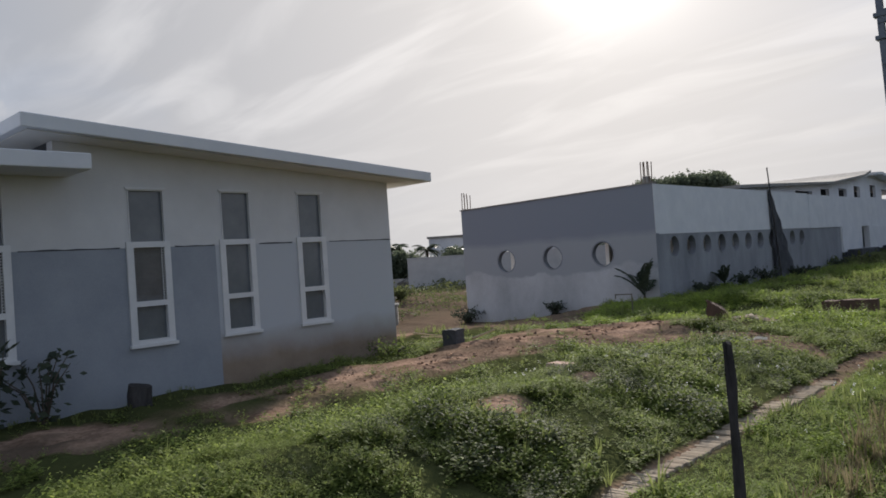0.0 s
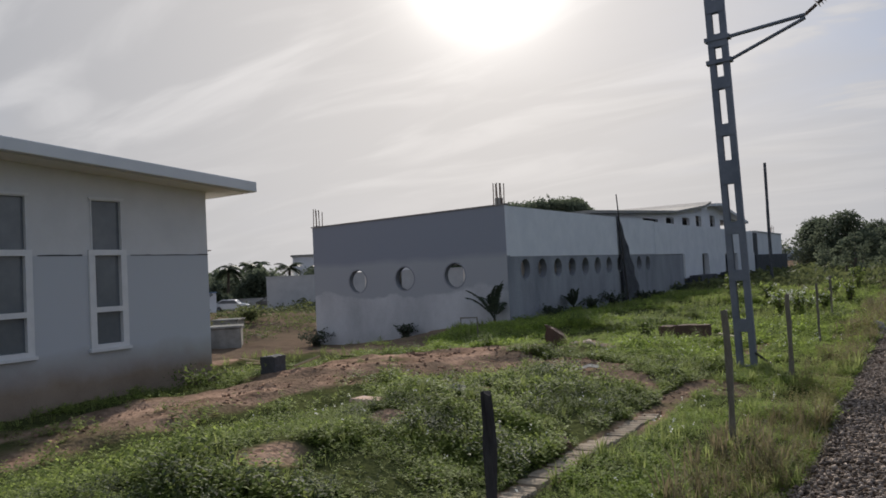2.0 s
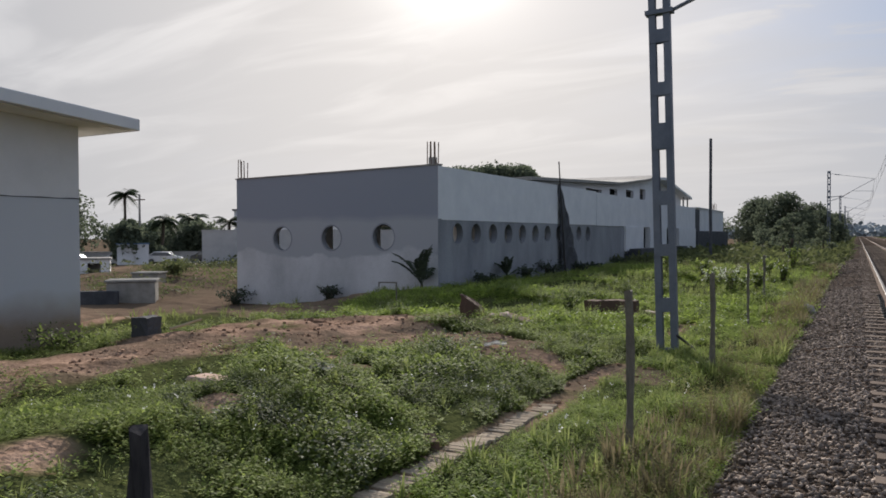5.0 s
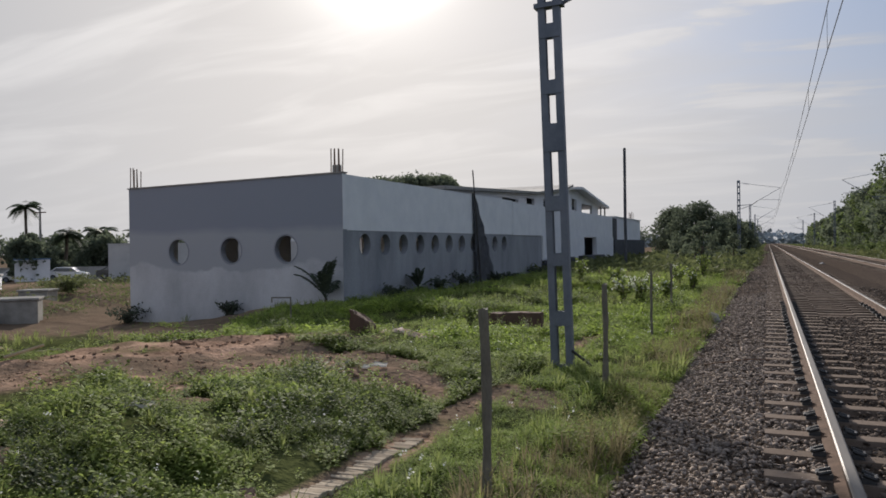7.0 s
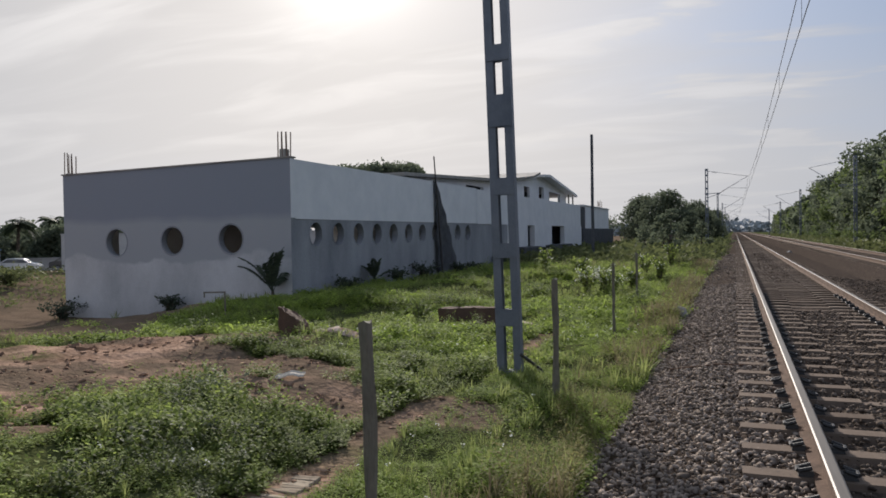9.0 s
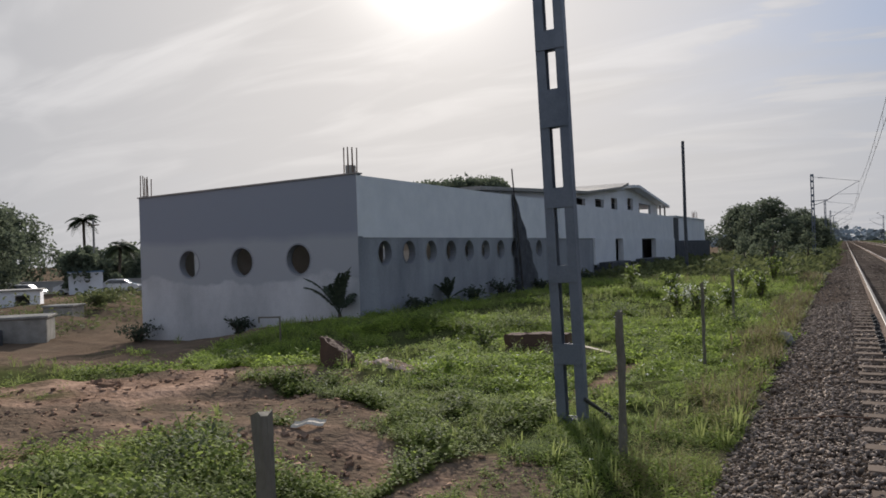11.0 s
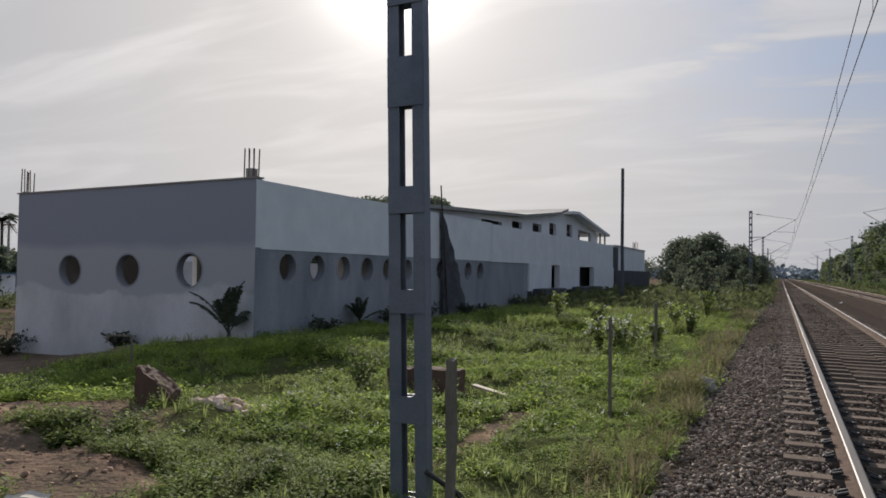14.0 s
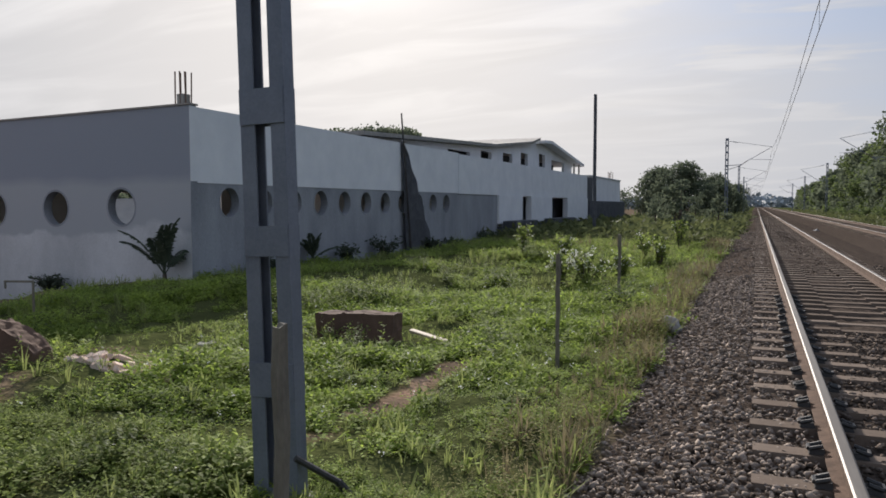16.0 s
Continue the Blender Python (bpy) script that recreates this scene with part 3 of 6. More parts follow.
def build_track(cx, y0, count, clips, label):
    track = thing("railway_track", pose(0, 0, 0), label, "railway track")
    for s in (-1, 1):
        build_rail(cx + s * GAUGE / 2, "rail", track)
    bm = bmesh.new()
    for a, b in ((-1.375, -0.35), (0.35, 1.375)):
        box(bm, a, b, -0.125, 0.125, -0.20, 0.0, (0.0, 0.045))
    box(bm, -0.35, 0.35, -0.11, 0.11, -0.20, -0.02, (0.0, 0.035))
    for s in (-1, 1):
        box(bm, s * GAUGE / 2 - 0.09, s * GAUGE / 2 + 0.09, -0.07, 0.07, 0.0, 0.004)
    first = part("sleeper", bm, M_SLEEPER, track)
    first.matrix_basis = pose(cx, y0, 0)
    cb = bmesh.new()
    box(cb, -0.05, 0.05, -0.055, 0.055, 0.0, 0.035, (0.012, 0.012))
    tube(cb, (-0.045, -0.04, 0.03), (0.03, -0.045, 0.055), 0.014, seg=6)
    tube(cb, (-0.045, 0.04, 0.03), (0.03, 0.045, 0.055), 0.014, seg=6)
    tube(cb, (-0.05, -0.04, 0.032), (-0.05, 0.04, 0.032), 0.014, seg=6)
    clip = None
    for i in range(count):
        sl = first if i == 0 else share("sleeper", first, pose(cx + random.uniform(-0.012, 0.012), y0 + i * PITCH, random.uniform(-0.006, 0.004), 0, 0, random.uniform(-0.5, 0.5)), track)
        if i >= clips or i < 20:
            continue
        for s in (-1, 1):
            for side in (-1, 1):
                m = pose(s * GAUGE / 2 + side * 0.12, 0, 0.004, 0, 0, 0 if side < 0 else 180)
                if clip is None:
                    clip = part("rail_clip", cb, M_CLIP, sl, "black sprung rail clip")
                    clip.matrix_basis = m
                else:
                    share("rail_clip", clip, m, sl)
    return track


build_track(TRACK_X, 5.40 - 20 * PITCH, 220, 54, "broad gauge track with polished rails on brown concrete sleepers in ballast")
build_track(TRACK2_X, 20.0, 160, 0, "second track of rust-brown rails on concrete sleepers beside trees")


# ---- walls with openings ----
def walled(bm, u0, u1, v0, v1, holes, put):
    """A wall in u (along) and v (up), with rectangular holes (u0, u1, v0, v1); put(a, b, c, d) makes one block."""
    us = sorted({u0, u1, *(min(max(h[k], u0), u1) for h in holes for k in (0, 1))})
    vs = sorted({v0, v1, *(min(max(h[k], v0), v1) for h in holes for k in (2, 3))})
    for a, b in zip(us, us[1:]):
        run = None
        for c, d in zip(vs, vs[1:]):
            solid = not any(h[0] < (a + b) / 2 < h[1] and h[2] < (c + d) / 2 < h[3] for h in holes)
            if solid and run:
                run = (run[0], d)
            elif solid:
                run = (c, d)
            if run and (not solid or d == v1):
                put(a, b, *run)
                run = None


def ring(bm, cu, cv, r, half, at, w0, w1, seg=28):
    """A square of wall with a round hole right through it; at(u, v, w) gives the place."""
    front, back = [], []
    for w, out in ((w0, front), (w1, back)):
        for i in range(seg):
            t = 2 * math.pi * (i + 0.5) / seg
            c, s = math.cos(t), math.sin(t)
            k = half / max(abs(c), abs(s))
            rr = r * (1 + 0.02 * math.sin(5 * t + cu))
            out.append((bm.verts.new(at(cu + rr * c, cv + rr * s, w)), bm.verts.new(at(cu + k * c, cv + k * s, w))))
    for i in range(seg):
        j = (i + 1) % seg
        bm.faces.new((front[i][0], front[i][1], front[j][1], front[j][0]))
        bm.faces.new((back[i][0], back[j][0], back[j][1], back[i][1]))
        bm.faces.new((front[i][0], front[j][0], back[j][0], back[i][0]))
    corners = [[bm.verts.new(at(cu + a * half, cv + b * half, w)) for a, b in ((1, 1), (-1, 1), (-1, -1), (1, -1))] for w in (w0, w1)]
    q = seg // 4
    for n, (ring_, cs) in enumerate(((front, corners[0]), (back, corners[1]))):
        for k in range(4):
            i = (k * q + q // 2 - 1) % seg
            bm.faces.new((ring_[i][1], cs[k], ring_[(i + 1) % seg][1]))


# ---- the house with tall windows ----
XA = -12.30
WINDOWS = ((3.30, 4.06), (5.80, 6.57), (7.53, 8.28), (9.25, 9.98))


def roof_z(y):
    return 4.26 - 0.0636 * (y - 4.08)


def build_house():
    house = thing("house", pose(0, 0, 0), "single-storey white and grey rendered house with a thin overhanging roof", "house")
    holes = [(a + 0.07, b - 0.07, 0.63, 3.25) for a, b in WINDOWS]

    def wall(name, mat, y0, y1, z0, z1, label="", x1=XA):
        bm = bmesh.new()
        walled(bm, y0, y1, z0, z1, holes, lambda a, b, c, d: box(bm, x1 - 0.24, x1, a, b, c, d))
        bmesh.ops.remove_doubles(bm, verts=bm.verts[:], dist=0.001)
        part(name, bm, mat, house, label)

    wall("upper_wall", M_CREAM, -7.0, 11.82, 2.26, 3.42, "white painted upper wall")
    wall("lower_wall", M_SLATE, -7.0, 7.45, -0.7, 2.26, "slate grey painted lower wall")
    wall("lower_wall", M_GREYBASE, 7.45, 11.82, -0.7, 2.26, "pale grey lower wall stained with soil")
    bm = bmesh.new()
    prism(bm, [(4.74, 3.42), (11.82, 3.42), (11.82, roof_z(11.82) - 0.20), (4.74, roof_z(4.74) - 0.20)], XA - 0.24, XA, "x")
    part("upper_wall", bm, M_CREAM, house)
    bm = bmesh.new()
    box(bm, -19.6, XA - 0.24, 11.58, 11.82, -1.0, 3.55)
    part("end_wall", bm, M_GREY, house)
    # gable, shade under the eaves put into its colour
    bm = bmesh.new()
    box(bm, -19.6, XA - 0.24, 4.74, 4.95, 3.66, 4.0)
    part("gable_wall", bm, M_SHADE_AND_PIER, house, "recessed gable with the shade of the eaves painted dark")
    bm = bmesh.new()
    box(bm, -19.85, -19.6, -7.0, 11.82, -1.0, 3.55)
    box(bm, -19.6, XA - 0.24, -7.25, -7.0, -1.0, 3.42)
    part("rear_wall", bm, M_GREY, house)
    bm = bmesh.new()
    prism(bm, [(y, roof_z(y) - d) for y, d in ((4.08, 0.0), (12.57, 0.0), (12.57, 0.21), (4.08, 0.21))], -20.6, -11.6, "x")
    roof = part("roof", bm, M_FASCIA, house, "thin sloping roof slab with a pale blue-grey fascia", bevel=0.012)
    bm = bmesh.new()
    prism(bm, [(y, roof_z(y) - d) for y, d in ((4.2, 0.216), (12.45, 0.216), (12.45, 0.226), (4.2, 0.226))], -20.4, -11.72, "x")
    part("soffit", bm, M_SOFFIT, roof)
    bm = bmesh.new()
    prism(bm, [(y, roof_z(y) + d) for y, d in ((4.16, 0.02), (12.49, 0.02), (12.49, 0.004), (4.16, 0.004))], -20.5, -11.70, "x")
    part("roof_covering", bm, M_ROOFTOP, roof)
    bm = bmesh.new()
    box(bm, -20.0, -11.35, -8.0, 4.95, 3.42, 3.66)
    part("flat_roof", bm, M_FASCIA, house, "projecting flat roof slab", bevel=0.012)
    # painted shadow line along the uneven upper edge of the lower plaster coat
    r = random.Random(3)
    for y0, y1 in ((-7.0, 3.2), (4.16, 5.7), (6.67, 7.43), (8.38, 9.15), (10.08, 11.82)):
        bm = bmesh.new()
        count = max(3, int((y1 - y0) / 0.16))
        ys = [y0 + (y1 - y0) * k / count for k in range(count + 1)]
        tops = [2.268 + r.uniform(-0.004, 0.012) for _ in ys]
        prism(bm, [*zip(ys, tops), *[(y, 2.252) for y in reversed(ys)]], XA, XA + 0.006, "x")
        part("plaster_shadow_line", bm, M_SHADE_AND_PIER, house, "thin dark uneven strip painted as the shadow line of the plaster edge")
    for n, (a, b) in enumerate(WINDOWS):
        bm = bmesh.new()
        x0, x1 = XA - 0.10, XA + 0.035
        lights = ((a + 0.115, b - 0.115, 1.35, 2.26), (a + 0.115, b - 0.115, 0.70, 1.26))
        walled(bm, a, b, 0.63, 2.36, lights, lambda p, q, r, t: box(bm, x0, x1, p, q, r, t))
        bmesh.ops.remove_doubles(bm, verts=bm.verts[:], dist=0.001)
        win = part("window", bm, M_FRAME, house, "tall white-framed window in three lights")
        bm = bmesh.new()
        walled(bm, a + 0.07, b - 0.07, 2.363, 3.25, ((a + 0.085, b - 0.085, 2.36, 3.23),), lambda p, q, r, t: box(bm, x0, x1 - 0.015, p, q, r, t))
        bmesh.ops.remove_doubles(bm, verts=bm.verts[:], dist=0.001)
        part("upper_frame", bm, M_FRAME, win)
        bm = bmesh.new()
        box(bm, XA - 0.02, XA + 0.075, a - 0.03, b + 0.03, 0.575, 0.63)
        part("window_sill", bm, M_FRAME, win)
        bm = bmesh.new()
        box(bm, XA + 0.002, XA + 0.04, a + 0.03, b - 0.03, 3.25, 3.285)
        part("window_head", bm, M_FRAME, win)
        louvred = n in (0, 1)
        for z0, z1 in ((2.36, 3.23), (1.35, 2.26), (0.70, 1.26)):
            if louvred and 1.3 < z0 < 1.4:
                for y in (a + 0.115, b - 0.15):
                    bm = bmesh.new()
                    box(bm, XA - 0.035, XA - 0.005, y, y + 0.035, z0, z1)
                    part("louvre_track", bm, M_FRAME, win)
                count = 10
                for k in range(count):
                    z = z0 + (k + 0.5) * (z1 - z0) / count
                    bm = bmesh.new()
                    prism(bm, [(XA - 0.05, z - 0.052), (XA - 0.045, z - 0.056), (XA - 0.014, z + 0.046), (XA - 0.019, z + 0.050)], a + 0.15, b - 0.15)
                    part("louvre_slat", bm, M_LOUVRE, win)
                for y in (a + 0.125, b - 0.142):
                    bm = bmesh.new()
                    for k in range(2 * count):
                        z = z0 + (k + 0.5) * (z1 - z0) / (2 * count)
                        box(bm, XA - 0.004, XA + 0.012, y, y + 0.022, z - 0.014, z + 0.012, (0.002, 0.004))
                    part("louvre_clips", bm, M_CLIP, win)
            else:
                bm = bmesh.new()
                edge = 0.085 if z0 > 2.3 else 0.115
                box(bm, XA - 0.06, XA - 0.052, a + edge, b - edge, z0, z1)
                part("pane", bm, M_GLASS, win)
                if n == 3 and 1.3 < z0 < 1.4:
                    bm = bmesh.new()
                    box(bm, XA - 0.035, XA - 0.005, a + 0.115, a + 0.15, z0, z1)
                    part("louvre_track", bm, M_FRAME, win)
                    bm = bmesh.new()
                    for k in range(20):
                        z = z0 + (k + 0.5) * (z1 - z0) / 20
                        box(bm, XA - 0.004, XA + 0.012, a + 0.12, a + 0.146, z - 0.014, z + 0.012, (0.002, 0.004))
                    part("louvre_clips", bm, M_CLIP, win)
    return house


build_house()


# ---- the unfinished hall ----
XB, YB = -13.32, 26.55


def front_top(x):
    return 4.12 + (x - XB) * 0.0155


def build_hall():
    hall = thing("hall", pose(0, 0, 0), "long unfinished cement-rendered hall with round window openings and bare rebar", "building")
    # front wall
    bm = bmesh.new()
    rounds = [(-20.62, 1.48, 0.50), (-18.12, 1.51, 0.49), (-15.68, 1.54, 0.50)]
    holes = [(c - 0.7, c + 0.7, v - 0.7, v + 0.7) for c, v, r in rounds]
    walled(bm, -23.12, XB, -1.9, 3.6, holes, lambda a, b, c, d: box(bm, a, b, YB, YB + 0.25, c, d))
    for c, v, r in rounds:
        ring(bm, c, v, r, 0.7, lambda u, w, d: (u, d, w), YB, YB + 0.25)
    prism(bm, [(-23.12, 3.6), (XB, 3.6), (XB, front_top(XB)), (-23.12, front_top(-23.12))], YB, YB + 0.25)
    bmesh.ops.remove_doubles(bm, verts=bm.verts[:], dist=0.001)
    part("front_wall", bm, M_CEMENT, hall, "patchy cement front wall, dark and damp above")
    # sleeves of darker render added, painting shade onto the reveals
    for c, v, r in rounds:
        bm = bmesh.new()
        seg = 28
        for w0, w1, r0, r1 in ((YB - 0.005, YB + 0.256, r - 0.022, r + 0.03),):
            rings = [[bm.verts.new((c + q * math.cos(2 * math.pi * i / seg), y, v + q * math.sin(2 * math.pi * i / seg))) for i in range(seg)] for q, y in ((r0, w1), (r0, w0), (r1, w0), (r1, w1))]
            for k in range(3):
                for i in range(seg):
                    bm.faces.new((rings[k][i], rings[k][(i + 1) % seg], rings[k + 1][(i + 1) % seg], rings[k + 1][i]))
        part("round_window_rim", bm, M_CEMENT_SIDE, hall, "dark cement rim, its reveal toned as if in shade")
    # thin coping line
    bm = bmesh.new()
    prism(bm, [(-23.17, front_top(-23.17) + 0.004), (XB + 0.04, front_top(XB) + 0.004), (XB + 0.04, front_top(XB) + 0.05), (-23.17, front_top(-23.17) + 0.05)], YB - 0.04, YB + 0.29)
    part("coping", bm, M_ROOFTOP, hall)
    # side wall, lower part with round openings
    ports = [28.05 + 1.54 * k for k in range(11)]
    bm = bmesh.new()
    holes = [(y - 0.5, y + 0.5, 1.16, 2.16) for y in ports]
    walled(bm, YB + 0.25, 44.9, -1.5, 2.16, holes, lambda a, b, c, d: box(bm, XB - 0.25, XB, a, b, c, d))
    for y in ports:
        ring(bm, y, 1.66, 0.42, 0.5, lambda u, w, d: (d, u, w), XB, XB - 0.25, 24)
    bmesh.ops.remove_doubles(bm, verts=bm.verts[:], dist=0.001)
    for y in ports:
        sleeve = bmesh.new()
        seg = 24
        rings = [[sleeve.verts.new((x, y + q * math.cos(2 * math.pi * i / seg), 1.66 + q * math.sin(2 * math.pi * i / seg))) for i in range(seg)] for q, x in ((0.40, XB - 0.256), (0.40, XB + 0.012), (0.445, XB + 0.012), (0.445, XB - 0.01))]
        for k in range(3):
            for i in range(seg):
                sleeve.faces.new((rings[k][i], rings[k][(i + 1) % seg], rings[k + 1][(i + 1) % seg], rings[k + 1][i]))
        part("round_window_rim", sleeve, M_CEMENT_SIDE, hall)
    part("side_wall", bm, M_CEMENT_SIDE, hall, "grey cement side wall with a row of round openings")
    bm = bmesh.new()
    box(bm, XB + 0.001, XB + 0.006, YB + 0.002, YB + 0.252, -1.5, 2.198)
    part("corner_render", bm, M_CEMENT_SIDE, hall)
    bm = bmesh.new()
    box(bm, XB - 0.25, XB + 0.02, YB + 0.25, 44.9, 2.16, 4.09)
    box(bm, XB + 0.002, XB + 0.02, YB + 0.002, YB + 0.25, 2.20, 4.10)
    part("parapet", bm, M_WHITE, hall, "fresh white painted upper wall")
    bm = bmesh.new()
    box(bm, XB - 0.25, XB + 0.05, 44.9, 74.3, 2.14, 4.04)
    part("parapet", bm, M_WHITE, hall, "white painted upper wall")
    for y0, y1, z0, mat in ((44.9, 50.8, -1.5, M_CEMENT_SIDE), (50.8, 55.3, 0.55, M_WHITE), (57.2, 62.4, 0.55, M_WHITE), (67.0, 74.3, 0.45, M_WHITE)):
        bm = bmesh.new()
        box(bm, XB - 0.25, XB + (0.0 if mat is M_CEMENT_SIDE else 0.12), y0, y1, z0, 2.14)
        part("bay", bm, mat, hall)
    # recess wall takes the darker side render as painted shade
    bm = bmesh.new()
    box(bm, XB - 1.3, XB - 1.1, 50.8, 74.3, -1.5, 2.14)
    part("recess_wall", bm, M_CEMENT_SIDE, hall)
    # slab added only to keep sky light out, so the recess turns dark
    bm = bmesh.new()
    box(bm, XB - 1.3, XB - 0.25, 50.8, 74.3, 2.2, 2.36)
    part("recess_light_block", bm, M_CONCRETE, hall)
    # dark panels stand in for the shade inside the doorways
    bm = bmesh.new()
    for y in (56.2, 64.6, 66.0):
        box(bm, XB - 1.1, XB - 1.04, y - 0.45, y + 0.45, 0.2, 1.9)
    part("doorway", bm, M_SHADE_AND_PIER, hall, "dark panel standing in for doorway shade in the recess")
    bm = bmesh.new()
    box(bm, XB - 0.1, XB + 0.3, 50.8, 74.3, -1.5, 0.38)
    part("plinth", bm, M_BLOCK, hall, "dark stone plinth")
    for y0, y1 in ((50.9, 55.2), (59.6, 65.4)):
        bm = bmesh.new()
        box(bm, XB + 0.303, XB + 1.1, y0, y1, -1.5, 0.70)
        part("stone_base", bm, M_BLOCK, hall, bevel=0.03)
    # rear and far side, inner partition
    # made white to throw light back through the round windows
    bm = bmesh.new()
    openings = [(28.9, 30.1, 0.8, 2.1), (32.8, 34.6, 0.8, 2.1), (37.0, 39.3, 0.8, 2.1), (42.6, 44.4, 0.8, 2.1)]
    walled(bm, YB + 0.25, 44.9, -1.9, 3.9, openings, lambda a, b, c, d: box(bm, -23.12, -22.87, a, b, c, d))
    box(bm, -22.87, XB - 0.25, 44.65, 44.9, -1.5, 4.0)
    bmesh.ops.remove_doubles(bm, verts=bm.verts[:], dist=0.001)
    part("inner_wall", bm, M_INSIDE, hall, "rear wall of the hall with window openings, whitened to brighten the inside")
    bm = bmesh.new()
    box(bm, -22.87, XB - 0.25, YB + 0.25, 44.65, 3.45, 3.58)
    part("roof_slab", bm, M_CONCRETE, hall)
    bm = bmesh.new()
    box(bm, -22.87, XB - 0.25, YB + 0.25, 44.65, -0.75, -0.6)
    part("hall_floor", bm, M_CONCRETE, hall)
    # column stubs with starter bars
    for x, y, z, h in ((-22.88, YB + 0.12, front_top(-22.88), 0.82), (XB - 0.28, YB + 0.12, front_top(XB - 0.28), 0.92)):
        bm = bmesh.new()
        box(bm, x - 0.11, x + 0.11, y - 0.11, y + 0.13, z + 0.05, z + 0.30 if x > -20 else z + 0.08)
        part("column_stub", bm, M_CONCRETE, hall)
        for i in range(6):
            a, b = (-0.17, 0.0, 0.17)[i % 3], (-0.1, 0.1)[i // 3]
            bm = bmesh.new()
            lean = random.uniform(-0.03, 0.03)
            tube(bm, (x + a, y + b, z), (x + a + lean, y + b, z + h * random.uniform(0.86, 1.04)), 0.019, seg=6)
            part("rebar", bm, M_REBAR, hall)
    # set-back upper storey with its bent roof
    bm = bmesh.new()
    line = ((36.4, 4.40), (44.7, 4.76), (51.8, 5.06), (59.4, 5.80), (61.4, 6.20))
    xw = XB - 0.9
    holes = ((45.8, 48.9, 4.18, 4.40), (50.6, 52.4, 4.15, 4.62), (54.5, 56.4, 4.15, 4.75), (58.2, 59.8, 4.15, 5.0), (62.6, 64.2, 4.3, 5.2), (66.0, 70.0, 4.2, 4.95))
    roofline = (*line, (61.8, 6.03), (63.6, 6.13), (72.6, 5.18))

    def under(y):
        for (ya, za), (yb, zb) in zip(roofline, roofline[1:]):
            if ya <= y <= yb:
                return za + (zb - za) * (y - ya) / (yb - ya) - 0.165
        return 4.2

    cuts = sorted({36.4, 72.6, *(h[k] for h in holes for k in (0, 1)), *(p[0] for p in roofline[1:-1])})
    for ya, yb in zip(cuts, cuts[1:]):
        gap = [h for h in holes if h[0] < (ya + yb) / 2 < h[1]]
        if gap:
            box(bm, xw - 0.2, xw, ya, yb, 4.035, gap[0][2])
        prism(bm, [(ya, gap[0][3] if gap else 4.035), (yb, gap[0][3] if gap else 4.035), (yb, under(yb)), (ya, under(ya))], xw - 0.2, xw, "x")
    bmesh.ops.remove_doubles(bm, verts=bm.verts[:], dist=0.001)
    part("upper_storey", bm, M_WHITE, hall, "white set-back upper storey with open windows")
    # dark backing and floor, the shade of the room painted into the colour
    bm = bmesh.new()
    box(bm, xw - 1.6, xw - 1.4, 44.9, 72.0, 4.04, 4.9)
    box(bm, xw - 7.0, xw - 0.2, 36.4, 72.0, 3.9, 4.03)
    part("upper_room_shade", bm, M_SHADE_AND_PIER, hall)
    bm = bmesh.new()
    prism(bm, [*line, *[(y, z - 0.16) for y, z in reversed(line)]], xw - 7.0, XB - 0.45, "x")
    part("roof", bm, M_CONCRETE, hall, "bent thin concrete roof slab")
    bm = bmesh.new()
    gable = ((61.8, 6.05), (63.6, 6.15), (74.2, 5.02))
    prism(bm, [*gable, *[(y, z - 0.2) for y, z in reversed(gable)]], xw - 7.0, XB - 0.2, "x")
    part("porch_roof", bm, M_FASCIA, hall, "sloping porch roof over an open terrace")
    for y in (73.2, 71.4):
        bm = bmesh.new()
        box(bm, XB - 0.5, XB - 0.38, y, y + 0.12, 4.0, 4.95)
        part("porch_post", bm, M_CONCRETE, hall)
    return hall


build_hall()


def build_annex():
    annex = thing("annex", pose(0, 0, 0), "low white building behind a dark stone compound wall", "building")
    bm = bmesh.new()
    box(bm, -20.0, XB - 0.2, 76.5, 92.2, -1.5, 4.12)
    part("wall", bm, M_WHITE, annex)
    # dark panel painted as the shade of the doorway
    bm = bmesh.new()
    box(bm, XB - 0.19, XB - 0.13, 74.6, 77.5, 1.95, 4.0)
    part("doorway", bm, M_SHADE_AND_PIER, annex)
    bm = bmesh.new()
    box(bm, -20.1, XB - 0.1, 76.4, 92.3, 4.124, 4.22)
    part("coping", bm, M_FASCIA, annex)
    bm = bmesh.new()
    box(bm, XB - 0.1, XB + 0.25, 74.5, 92.6, -1.6, 1.95)
    part("compound_wall", bm, M_BLOCK, annex, "dark rubble stone wall", bevel=0.03)
    for i in range(5):
        bm = bmesh.new()
        tube(bm, (XB - 0.6 - 0.2 * (i % 2), 88.0 + 0.5 * i, 4.2), (XB - 0.6 - 0.2 * (i % 2), 88.05 + 0.5 * i, 4.9 + 0.1 * (i % 3)), 0.03, seg=5)
        part("rebar", bm, M_REBAR, annex)


build_annex()


# ---- overhead line masts ----
MAST_WINDOWS = ((-0.22, 0.36), (0.58, 1.25), (1.44, 2.07), (2.29, 2.955), (3.37, 3.81), (4.02, 4.65), (4.86, 5.40), (5.63, 6.02), (6.25, 6.80), (7.0, 7.5), (7.7, 8.1))


